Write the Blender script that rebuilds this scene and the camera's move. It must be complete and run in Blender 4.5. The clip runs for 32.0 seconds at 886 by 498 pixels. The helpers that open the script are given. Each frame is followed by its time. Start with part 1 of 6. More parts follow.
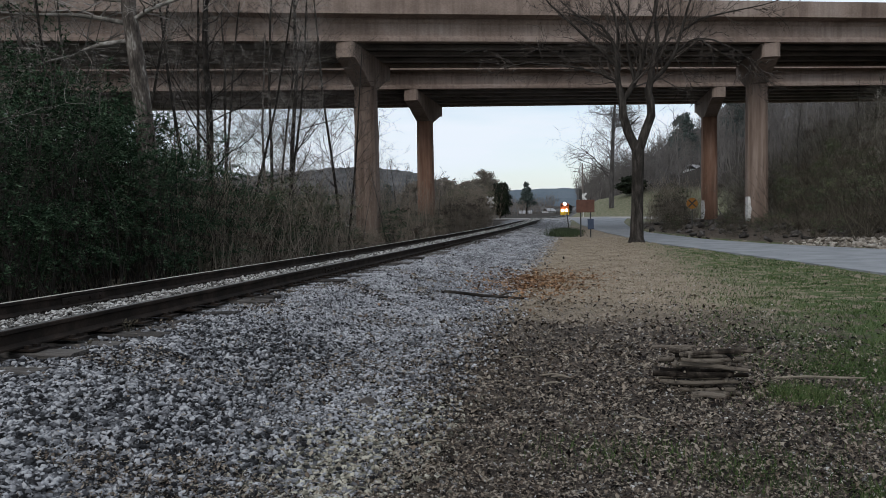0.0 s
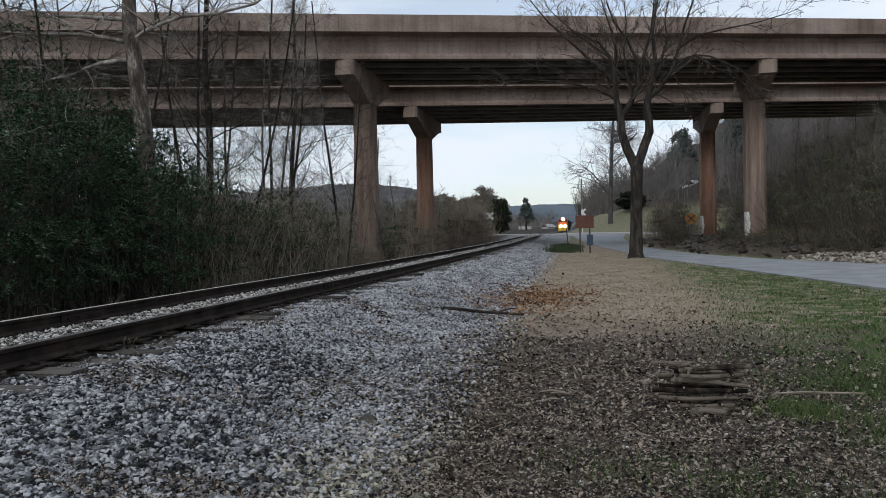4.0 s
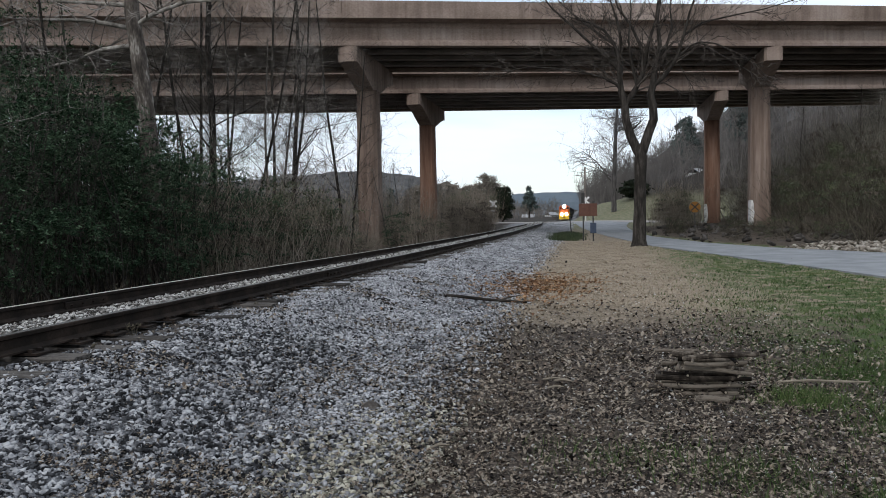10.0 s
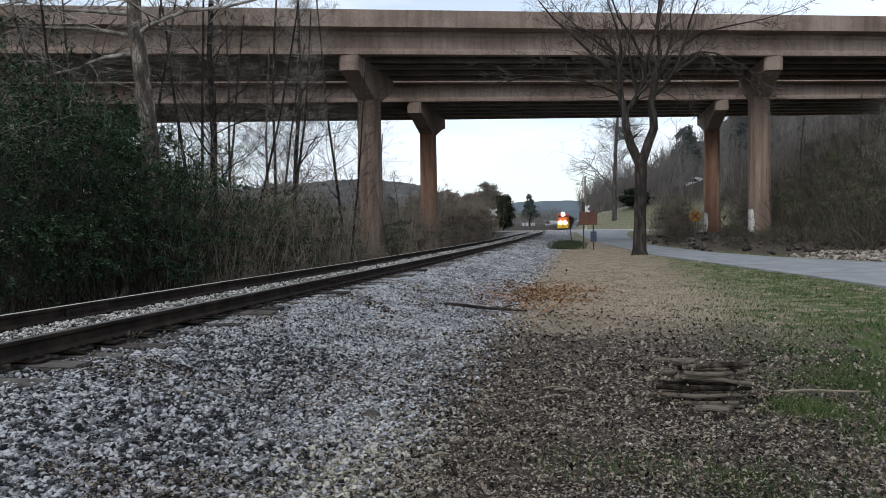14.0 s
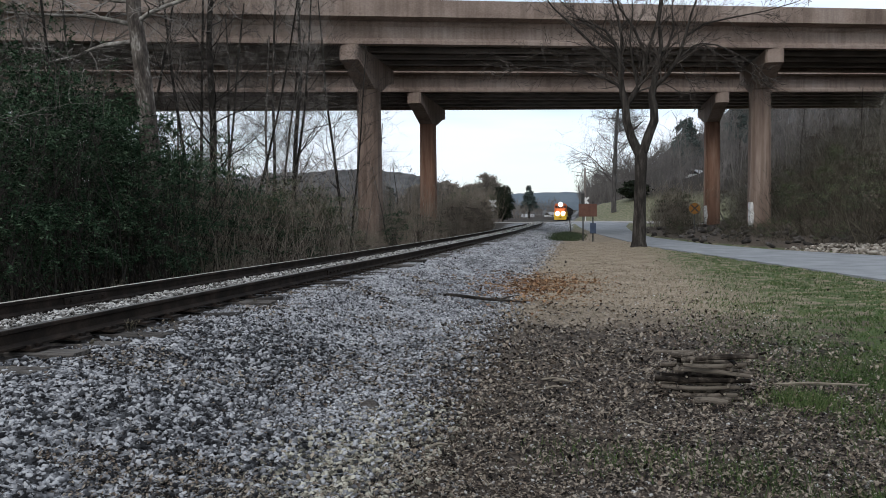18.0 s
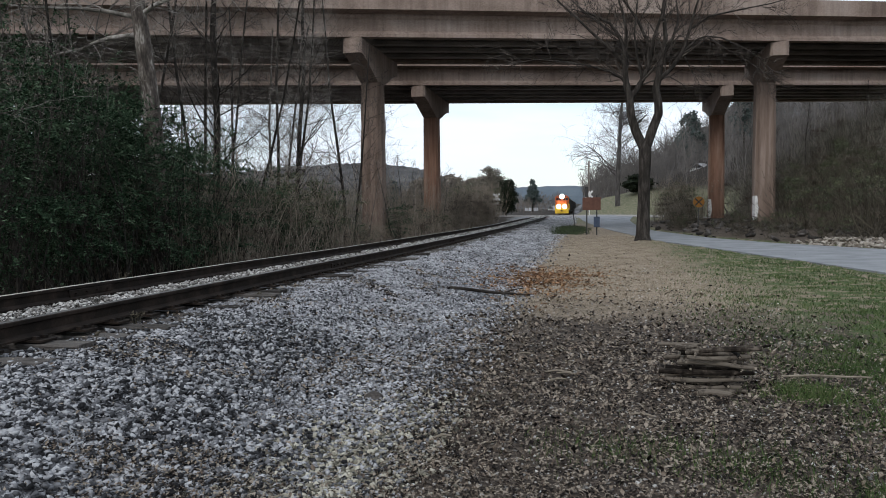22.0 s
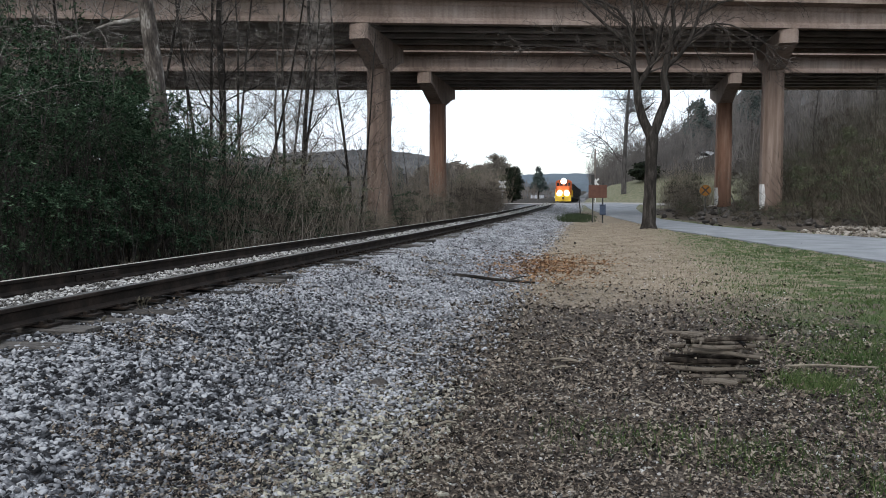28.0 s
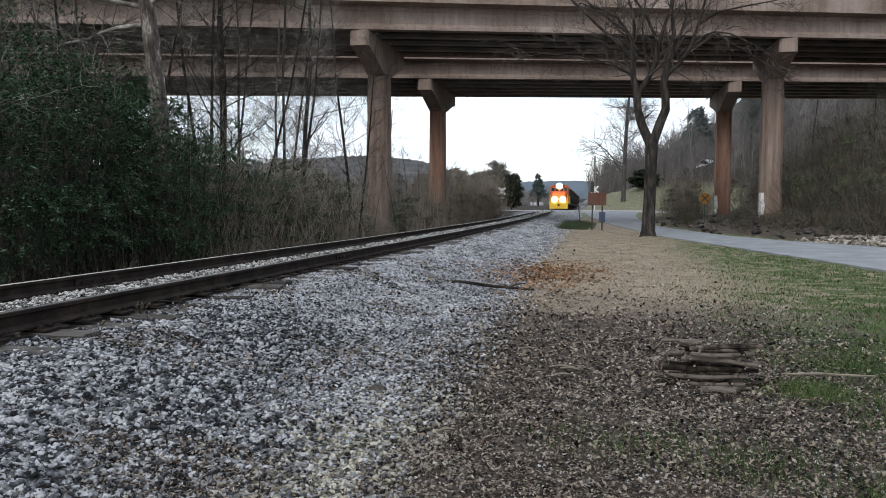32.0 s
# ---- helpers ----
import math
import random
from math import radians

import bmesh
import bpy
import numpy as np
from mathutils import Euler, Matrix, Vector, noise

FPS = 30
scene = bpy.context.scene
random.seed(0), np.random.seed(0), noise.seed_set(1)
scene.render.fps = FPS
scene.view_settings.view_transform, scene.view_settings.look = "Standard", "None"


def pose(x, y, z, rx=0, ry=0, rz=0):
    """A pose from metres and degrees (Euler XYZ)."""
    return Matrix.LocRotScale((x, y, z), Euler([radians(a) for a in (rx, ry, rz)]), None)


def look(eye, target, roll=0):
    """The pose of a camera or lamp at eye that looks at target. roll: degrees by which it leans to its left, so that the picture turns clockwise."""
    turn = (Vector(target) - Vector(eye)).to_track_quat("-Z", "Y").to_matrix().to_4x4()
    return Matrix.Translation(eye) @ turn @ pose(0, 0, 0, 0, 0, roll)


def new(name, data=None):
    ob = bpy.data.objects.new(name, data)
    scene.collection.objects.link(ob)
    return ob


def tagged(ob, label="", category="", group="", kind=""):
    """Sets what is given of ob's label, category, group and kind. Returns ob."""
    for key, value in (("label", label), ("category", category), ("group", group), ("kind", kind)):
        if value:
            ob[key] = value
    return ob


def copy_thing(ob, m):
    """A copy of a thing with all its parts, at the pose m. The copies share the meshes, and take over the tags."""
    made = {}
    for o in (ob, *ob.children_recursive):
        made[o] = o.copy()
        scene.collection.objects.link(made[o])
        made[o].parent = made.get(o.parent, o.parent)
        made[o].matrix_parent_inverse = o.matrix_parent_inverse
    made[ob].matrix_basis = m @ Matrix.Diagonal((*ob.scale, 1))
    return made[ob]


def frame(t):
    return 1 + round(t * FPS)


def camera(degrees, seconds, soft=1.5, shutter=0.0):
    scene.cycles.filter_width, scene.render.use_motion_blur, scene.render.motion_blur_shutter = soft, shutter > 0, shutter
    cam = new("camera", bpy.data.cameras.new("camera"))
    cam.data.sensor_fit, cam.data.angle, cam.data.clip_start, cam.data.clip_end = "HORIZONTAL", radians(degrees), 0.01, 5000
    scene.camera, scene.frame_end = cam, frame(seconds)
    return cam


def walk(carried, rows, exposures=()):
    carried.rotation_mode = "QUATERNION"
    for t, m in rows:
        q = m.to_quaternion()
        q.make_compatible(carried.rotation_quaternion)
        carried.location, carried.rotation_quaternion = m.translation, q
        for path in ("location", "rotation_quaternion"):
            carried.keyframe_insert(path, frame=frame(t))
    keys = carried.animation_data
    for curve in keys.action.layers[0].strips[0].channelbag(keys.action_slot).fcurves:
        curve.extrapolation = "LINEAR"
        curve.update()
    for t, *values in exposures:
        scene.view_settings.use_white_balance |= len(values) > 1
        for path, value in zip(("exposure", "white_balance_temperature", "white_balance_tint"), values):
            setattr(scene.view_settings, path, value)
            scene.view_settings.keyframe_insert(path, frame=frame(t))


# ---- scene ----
cam = camera(60, 32.0, soft=0.6)
PATH = [
    (0, 0.000, 0.000, 1.450, 87.275, 0.999, 10.338),
    (0.5, 0.005, -0.002, 1.451, 87.331, 1.087, 10.290),
    (1, 0.009, -0.002, 1.454, 87.444, 1.202, 10.629),
    (1.5, 0.008, -0.009, 1.458, 87.572, 1.126, 10.421),
    (2, 0.013, -0.007, 1.455, 88.096, 1.146, 10.488),
    (2.5, 0.012, -0.016, 1.456, 88.249, 0.887, 10.210),
    (3, 0.009, -0.017, 1.456, 88.330, 0.952, 9.968),
    (3.5, 0.009, -0.020, 1.457, 88.517, 0.993, 10.133),
    (5.5, 0.010, -0.012, 1.454, 88.079, 1.634, 10.625),
    (6, 0.007, -0.018, 1.456, 87.942, 1.405, 10.776),
    (6.5, 0.002, -0.012, 1.452, 87.568, 1.254, 10.657),
    (7, 0.000, -0.003, 1.453, 87.348, 1.111, 10.618),
    (7.5, -0.005, -0.003, 1.451, 87.095, 1.022, 10.613),
    (8, -0.005, 0.004, 1.451, 86.971, 1.198, 10.383),
    (8.5, -0.005, 0.004, 1.448, 87.196, 1.045, 10.435),
    (9, -0.005, -0.006, 1.451, 87.503, 1.147, 10.439),
    (9.5, -0.004, -0.006, 1.450, 87.551, 1.070, 10.283),
    (10, -0.000, -0.004, 1.450, 87.570, 1.048, 10.527),
    (10.5, -0.005, -0.003, 1.447, 87.348, 1.046, 10.227),
    (11, -0.004, -0.001, 1.451, 87.501, 1.109, 10.411),
    (11.5, -0.000, -0.005, 1.454, 87.707, 1.088, 10.518),
    (12, 0.005, -0.009, 1.456, 87.888, 0.994, 10.774),
    (12.5, 0.002, -0.013, 1.454, 87.788, 0.941, 10.751),
    (13, 0.006, -0.001, 1.449, 87.663, 1.080, 10.691),
    (13.5, 0.005, -0.011, 1.453, 87.955, 1.006, 10.618),
    (14, 0.002, -0.016, 1.454, 88.182, 0.891, 10.554),
    (14.5, 0.005, -0.012, 1.453, 88.178, 0.676, 10.474),
    (16.5, -0.003, 0.002, 1.446, 87.376, 0.603, 10.542),
    (17, -0.007, -0.002, 1.446, 87.469, 0.497, 10.653),
    (17.5, -0.006, -0.004, 1.453, 87.390, 0.509, 10.615),
    (18, -0.006, -0.001, 1.451, 87.496, 0.522, 10.503),
    (18.5, -0.001, -0.010, 1.451, 87.462, 0.611, 10.610),
    (19, -0.000, -0.011, 1.451, 87.463, 0.556, 10.567),
    (19.5, 0.001, -0.014, 1.448, 87.605, 0.717, 10.775),
    (20, -0.002, -0.018, 1.447, 87.437, 0.519, 10.737),
    (20.5, -0.002, -0.013, 1.448, 87.390, 0.601, 10.898),
    (21, -0.007, -0.014, 1.447, 87.231, 0.730, 11.077),
    (21.5, -0.010, -0.006, 1.446, 87.091, 0.514, 10.849),
    (22, -0.009, -0.005, 1.439, 87.031, 0.501, 10.769),
    (22.5, -0.007, -0.008, 1.446, 86.984, 0.555, 10.884),
    (23, -0.006, -0.009, 1.447, 87.285, 0.549, 10.874),
    (23.5, -0.004, -0.012, 1.450, 87.351, 0.622, 10.701),
    (24, -0.000, -0.006, 1.447, 87.447, 0.645, 10.622),
    (24.5, -0.009, -0.017, 1.444, 87.538, 0.585, 10.724),
    (25, -0.004, -0.006, 1.440, 87.094, 0.397, 10.966),
    (25.5, -0.012, 0.002, 1.445, 86.579, 0.407, 10.906),
    (27.5, -0.013, 0.004, 1.435, 86.191, 0.124, 11.208),
    (28, -0.013, 0.002, 1.440, 86.062, 0.195, 11.185),
    (28.5, -0.014, -0.001, 1.435, 86.257, 0.378, 11.140),
    (29, -0.009, -0.010, 1.443, 86.640, 0.389, 10.969),
    (29.5, -0.007, -0.006, 1.441, 86.840, 0.452, 10.961),
    (30, -0.009, -0.009, 1.439, 86.752, 0.351, 10.971),
    (30.5, -0.011, -0.004, 1.437, 86.513, 0.419, 11.215),
    (31, -0.011, -0.010, 1.443, 86.519, 0.346, 11.027),
    (31.5, -0.014, -0.005, 1.439, 86.493, 0.191, 11.048),
    (32, -0.012, -0.004, 1.440, 86.552, -0.120, 11.159),
]
walk(cam, [(r[0], pose(*r[1:])) for r in PATH], [(0.0, -0.22), (3.0, -0.2), (6.0, -0.2), (7.0, 0.0), (8.0, 0.03), (14.0, 0.07), (20.0, 0.05), (25.0, 0.05), (28.0, 0.33), (32.0, 0.32)])

# ---- light: overcast late afternoon ----
SUN_EL, SUN_AZ = radians(38), radians(200)


def make_world():
    world = bpy.data.worlds.new("overcast_sky")
    scene.world = world
    world.use_nodes = True
    nt = world.node_tree
    nt.nodes.clear()
    out = nt.nodes.new("ShaderNodeOutputWorld")
    bg = nt.nodes.new("ShaderNodeBackground")
    bg.inputs["Strength"].default_value = 1.0
    sky = nt.nodes.new("ShaderNodeTexSky")
    sky.sky_type = "NISHITA"
    sky.sun_disc = False
    sky.sun_elevation, sky.sun_rotation = SUN_EL, SUN_AZ
    gain = nt.nodes.new("ShaderNodeVectorMath")
    gain.operation = "SCALE"
    gain.inputs["Scale"].default_value = 0.15
    nt.links.new(sky.outputs["Color"], gain.inputs[0])
    co = nt.nodes.new("ShaderNodeTexCoord")
    mp = nt.nodes.new("ShaderNodeMapping")
    mp.inputs["Scale"].default_value = (1.6, 1.6, 9.0)
    nt.links.new(co.outputs["Generated"], mp.inputs["Vector"])
    nz = nt.nodes.new("ShaderNodeTexNoise")
    nz.inputs["Scale"].default_value = 1.7
    nz.inputs["Detail"].default_value = 6
    nt.links.new(mp.outputs["Vector"], nz.inputs["Vector"])
    ramp = nt.nodes.new("ShaderNodeValToRGB")
    ramp.color_ramp.elements[0].position, ramp.color_ramp.elements[1].position = 0.38, 0.57
    ramp.color_ramp.elements[0].color = (0.5, 0.5, 0.5, 1)
    nt.links.new(nz.outputs["Fac"], ramp.inputs["Fac"])
    mix = nt.nodes.new("ShaderNodeMix")
    mix.data_type = "RGBA"
    nt.links.new(ramp.outputs["Color"], mix.inputs["Factor"])
    nt.links.new(gain.outputs["Vector"], mix.inputs["A"])
    mix.inputs["B"].default_value = (0.96, 1.05, 1.16, 1)
    nt.links.new(mix.outputs["Result"], bg.inputs["Color"])
    nt.links.new(bg.outputs["Background"], out.inputs["Surface"])


make_world()
sun = new("sun", bpy.data.lights.new("sun", "SUN"))
sun.data.energy, sun.data.angle, sun.data.color = 0.9, radians(20), (1.0, 0.97, 0.92)
sun.matrix_world = look((math.sin(SUN_AZ) * 40, math.cos(SUN_AZ) * 40, 40), (0, 0, 40 - 40 * math.tan(SUN_EL)))


# ---- materials ----
def material(name, colours, scale=3.0, rough=0.85, bump=0.3, metal=0.0, fine=40.0, per_object=0.0, stretch=(1, 1, 1), island=0.0, spec=0.3, glow=None, streak=0.0):
    """Noise-mixed colours with a finer grain on top; colours run from dark to light."""
    m = bpy.data.materials.new(name)
    m.use_nodes = True
    nt = m.node_tree
    b = nt.nodes["Principled BSDF"]
    co = nt.nodes.new("ShaderNodeTexCoord")
    mp = nt.nodes.new("ShaderNodeMapping")
    mp.inputs["Scale"].default_value = stretch
    nt.links.new(co.outputs["Object"], mp.inputs["Vector"])
    nz = nt.nodes.new("ShaderNodeTexNoise")
    nz.inputs["Scale"].default_value, nz.inputs["Detail"].default_value = scale, 5
    nt.links.new(mp.outputs["Vector"], nz.inputs["Vector"])
    fn = nt.nodes.new("ShaderNodeTexNoise")
    fn.inputs["Scale"].default_value, fn.inputs["Detail"].default_value = fine, 3
    nt.links.new(mp.outputs["Vector"], fn.inputs["Vector"])
    add = nt.nodes.new("ShaderNodeMath")
    add.operation = "MULTIPLY_ADD"
    add.inputs[1].default_value = 0.35
    nt.links.new(fn.outputs["Fac"], add.inputs[0])
    off = nt.nodes.new("ShaderNodeMath")
    off.operation = "MULTIPLY_ADD"
    off.inputs[1].default_value, off.inputs[2].default_value = 1.0, -0.175
    nt.links.new(nz.outputs["Fac"], off.inputs[0])
    nt.links.new(off.outputs[0], add.inputs[2])
    fac = add.outputs[0]
    if per_object or island:
        src = nt.nodes.new("ShaderNodeObjectInfo" if per_object else "ShaderNodeNewGeometry")
        sh = nt.nodes.new("ShaderNodeMath")
        sh.operation = "MULTIPLY_ADD"
        amount = per_object or island
        sh.inputs[1].default_value, sh.inputs[2].default_value = amount, -amount / 2
        nt.links.new(src.outputs["Random" if per_object else "Random Per Island"], sh.inputs[0])
        ad2 = nt.nodes.new("ShaderNodeMath")
        nt.links.new(sh.outputs[0], ad2.inputs[0])
        nt.links.new(fac, ad2.inputs[1])
        fac = ad2.outputs[0]
    ramp = nt.nodes.new("ShaderNodeValToRGB")
    el = ramp.color_ramp.elements
    n = len(colours)
    for i, c in enumerate(colours):
        p = 0.28 + 0.44 * i / max(1, n - 1)
        e = el[i] if i < 2 else el.new(p)
        e.position, e.color = p, (*c, 1)
    nt.links.new(fac, ramp.inputs["Fac"])
    colour = ramp.outputs["Color"]
    if streak:
        # rain streaks running down the face, and faint blotches
        sm = nt.nodes.new("ShaderNodeMapping")
        sm.inputs["Scale"].default_value = (2.2, 2.2, 0.12)
        nt.links.new(co.outputs["Object"], sm.inputs["Vector"])
        sn = nt.nodes.new("ShaderNodeTexNoise")
        sn.inputs["Scale"].default_value, sn.inputs["Detail"].default_value = 1.6, 6
        nt.links.new(sm.outputs["Vector"], sn.inputs["Vector"])
        sr = nt.nodes.new("ShaderNodeValToRGB")
        sr.color_ramp.elements[0].position, sr.color_ramp.elements[1].position = 0.36, 0.56
        sr.color_ramp.elements[0].color = (0.42, 0.38, 0.36, 1)
        nt.links.new(sn.outputs["Fac"], sr.inputs["Fac"])
        mu = nt.nodes.new("ShaderNodeMix")
        mu.data_type, mu.blend_type = "RGBA", "MULTIPLY"
        mu.inputs["Factor"].default_value = streak
        nt.links.new(colour, mu.inputs["A"])
        nt.links.new(sr.outputs["Color"], mu.inputs["B"])
        colour = mu.outputs["Result"]
    nt.links.new(colour, b.inputs["Base Color"])
    b.inputs["Roughness"].default_value, b.inputs["Metallic"].default_value = rough, metal
    b.inputs["Specular IOR Level"].default_value = spec
    if bump:
        bp = nt.nodes.new("ShaderNodeBump")
        bp.inputs["Strength"].default_value, bp.inputs["Distance"].default_value = bump, 0.02
        nt.links.new(add.outputs[0], bp.inputs["Height"])
        nt.links.new(bp.outputs["Normal"], b.inputs["Normal"])
    if glow:
        b.inputs["Emission Color"].default_value, b.inputs["Emission Strength"].default_value = (*glow[0], 1), glow[1]
    return m


CONCRETE = material("stained_concrete", [(0.17, 0.125, 0.10), (0.27, 0.205, 0.17), (0.36, 0.29, 0.25)], 0.5, 0.9, 0.25, fine=14, stretch=(0.5, 1, 0.9), streak=0.4)
COLUMN_CONCRETE = material("streaked_concrete", [(0.13, 0.092, 0.072), (0.22, 0.16, 0.129), (0.325, 0.25, 0.206)], 0.9, 0.9, 0.15, fine=6, stretch=(1.3, 1.3, 0.16), streak=0.5)
RUSTY_CONCRETE = material("rust_stained_concrete", [(0.16, 0.085, 0.055), (0.27, 0.155, 0.11), (0.36, 0.24, 0.185)], 0.9, 0.9, 0.15, fine=6, stretch=(1.3, 1.3, 0.16), streak=0.5)
DARK_CONCRETE = material("grey_girder_concrete", [(0.15, 0.135, 0.125), (0.29, 0.26, 0.235)], 0.6, 0.95, 0.2, fine=12)
WHITE_PAINT = material("flaking_white_paint", [(0.45, 0.43, 0.40), (0.72, 0.71, 0.69), (0.8, 0.8, 0.78)], 6, 0.8, 0.2)
RAIL_STEEL = material("rusty_rail_steel", [(0.010, 0.008, 0.007), (0.021, 0.016, 0.013), (0.046, 0.033, 0.026)], 4, 0.8, 0.3, 0.2, spec=0.15)
# Rail heads wear alike: near one painted dark, far one bright with sky glint.
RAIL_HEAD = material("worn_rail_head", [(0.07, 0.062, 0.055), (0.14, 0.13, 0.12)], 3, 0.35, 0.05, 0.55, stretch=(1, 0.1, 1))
GLINT_HEAD = material("sky_glint_rail_head", [(0.34, 0.31, 0.26), (0.56, 0.52, 0.45)], 3, 0.4, 0.05, 0.4, stretch=(1, 0.1, 1))
TIE_WOOD = material("weathered_tie_wood", [(0.024, 0.021, 0.019), (0.058, 0.052, 0.047), (0.135, 0.123, 0.113)], 4, 0.95, 0.9, per_object=0.35, stretch=(1, 9, 9), spec=0.15)
ASPHALT = material("grey_asphalt", [(0.17, 0.178, 0.188), (0.225, 0.233, 0.245), (0.28, 0.288, 0.3)], 1.2, 0.9, 0.3, fine=90)
PALE_GRAVEL = material("pale_gravel_road", [(0.25, 0.23, 0.22), (0.36, 0.34, 0.32)], 1.5, 0.95, 0.3, fine=60)
STONE = material("grey_ballast_stone", [(0.0105, 0.0105, 0.0118), (0.046, 0.047, 0.051), (0.138, 0.139, 0.148), (0.256, 0.257, 0.268), (0.43, 0.43, 0.442)], 9, 0.8, 0.08, island=0.52, fine=22, spec=0.2)
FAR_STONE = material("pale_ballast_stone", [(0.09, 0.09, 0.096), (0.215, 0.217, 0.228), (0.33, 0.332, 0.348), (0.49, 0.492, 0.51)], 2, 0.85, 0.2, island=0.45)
TAN_STONE = material("yellowish_gravel", [(0.09, 0.085, 0.066), (0.25, 0.232, 0.18), (0.48, 0.45, 0.37)], 9, 0.85, 0.2, island=0.6)
CRIB_STONE = material("pale_crib_stone", [(0.05, 0.046, 0.041), (0.17, 0.16, 0.148), (0.35, 0.336, 0.318), (0.56, 0.545, 0.525)], 6, 0.9, 0.1, island=0.5, spec=0.15)
PALE_CHIP = material("pale_stone_chips", [(0.2, 0.19, 0.18), (0.4, 0.385, 0.37), (0.62, 0.6, 0.58)], 9, 0.85, 0.2, island=0.6)
# Distant evergreens: the air's haze is mixed into the leaf colour.
FAR_PINE = material("haze_tinted_evergreen", [(0.045, 0.065, 0.062), (0.075, 0.098, 0.09), (0.10, 0.125, 0.115)], 0.6, 0.9, 0.0, island=0.3)
RUBBLE = material("pale_rubble_stone", [(0.12, 0.10, 0.08), (0.27, 0.235, 0.195), (0.46, 0.42, 0.365)], 4, 0.9, 0.5, island=0.4)
LEAF_LITTER = material("dead_leaves", [(0.012, 0.010, 0.009), (0.05, 0.039, 0.033), (0.13, 0.099, 0.076), (0.20, 0.162, 0.126), (0.285, 0.243, 0.195)], 8, 0.85, 0.0, island=0.62, spec=0.1)
GRASS = material("winter_grass", [(0.026, 0.05, 0.012), (0.056, 0.095, 0.026), (0.112, 0.142, 0.053)], 0.7, 0.85, 0.0, island=0.45)
DRY_GRASS = material("dry_grass", [(0.17, 0.136, 0.098), (0.30, 0.246, 0.18), (0.44, 0.372, 0.288)], 1.2, 0.9, 0.0, island=0.4)
BARK = material("grey_brown_bark", [(0.016, 0.014, 0.012), (0.036, 0.031, 0.027), (0.085, 0.075, 0.066)], 3, 0.95, 0.8, stretch=(3, 3, 0.6), fine=25, spec=0.1)
BLACK_BARK = material("wet_black_bark", [(0.010, 0.009, 0.008), (0.026, 0.022, 0.019), (0.06, 0.052, 0.045)], 5, 0.9, 0.6, spec=0.1)
PALE_BARK = material("mottled_pale_bark", [(0.03, 0.025, 0.021), (0.062, 0.05, 0.042), (0.115, 0.098, 0.084), (0.3, 0.275, 0.245)], 4.5, 0.9, 0.5, stretch=(1.6, 1.6, 0.5), fine=18)
LIMB_BARK = material("pale_limb_bark", [(0.09, 0.08, 0.07), (0.23, 0.21, 0.185), (0.45, 0.42, 0.385)], 3.5, 0.9, 0.4, fine=18)
BANK_LEAF = material("dark_clinging_leaves", [(0.04, 0.03, 0.022), (0.085, 0.066, 0.05), (0.15, 0.12, 0.093)], 2, 0.9, 0.0, island=0.4)
OAK_LEAF = material("rusty_oak_leaves", [(0.10, 0.045, 0.02), (0.22, 0.115, 0.055), (0.36, 0.21, 0.11)], 4, 0.85, 0.0, island=0.5)
IVY_LEAF = material("dark_green_weeds", [(0.016, 0.026, 0.01), (0.033, 0.05, 0.02), (0.065, 0.085, 0.038)], 1.0, 0.7, 0.0, island=0.4)
OLIVE_LEAF = material("olive_evergreen_leaves", [(0.026, 0.034, 0.016), (0.058, 0.068, 0.034), (0.12, 0.13, 0.07)], 1.0, 0.7, 0.0, island=0.4)
MASS_LEAF = material("olive_brown_mass", [(0.09, 0.078, 0.064), (0.17, 0.148, 0.123), (0.26, 0.232, 0.198)], 0.5, 0.9, 0.0, island=0.35)
BANK_SCRUB = material("grey_bank_scrub", [(0.03, 0.026, 0.018), (0.064, 0.056, 0.041), (0.12, 0.107, 0.082)], 0.8, 0.95, 0.0, island=0.4, spec=0.1)
DARK_ROCK = material("dark_mossy_rock", [(0.02, 0.0175, 0.015), (0.05, 0.043, 0.038), (0.12, 0.108, 0.1)], 4, 0.95, 0.5, island=0.4)
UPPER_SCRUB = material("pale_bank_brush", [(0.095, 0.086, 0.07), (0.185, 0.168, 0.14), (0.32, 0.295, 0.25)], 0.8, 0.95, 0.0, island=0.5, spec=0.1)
TWIG = material("bare_twigs", [(0.03, 0.025, 0.022), (0.062, 0.052, 0.045), (0.12, 0.102, 0.09)], 2, 0.95, 0.0, island=0.3, spec=0.1)
PALE_TWIG = material("pale_bare_twigs", [(0.10, 0.088, 0.078), (0.22, 0.197, 0.177), (0.38, 0.345, 0.315)], 2, 0.95, 0.0, island=0.5, spec=0.1)
# The slope tree's bark and twigs carry painted haze in their greys.
LONE_BARK = material("haze_greyed_bark", [(0.05, 0.045, 0.043), (0.085, 0.078, 0.075), (0.13, 0.12, 0.115)], 1.5, 0.95, 0.3, stretch=(3, 3, 0.6), spec=0.1)
LONE_TWIG = material("haze_greyed_twigs", [(0.06, 0.056, 0.056), (0.10, 0.094, 0.094), (0.15, 0.143, 0.143)], 0.6, 0.95, 0.0)
SLIM_BARK = material("grey_sapling_bark", [(0.03, 0.026, 0.023), (0.07, 0.061, 0.054), (0.16, 0.143, 0.128)], 3, 0.95, 0.5, stretch=(3, 3, 0.6), fine=25, spec=0.1)
WOODS_TWIG = material("brown_valley_twigs", [(0.10, 0.082, 0.07), (0.16, 0.135, 0.115), (0.22, 0.19, 0.165)], 0.4, 0.95, 0.0)
FAR_TWIG = material("far_bare_twigs", [(0.092, 0.084, 0.079), (0.145, 0.131, 0.123), (0.205, 0.187, 0.177)], 0.4, 0.95, 0.0)
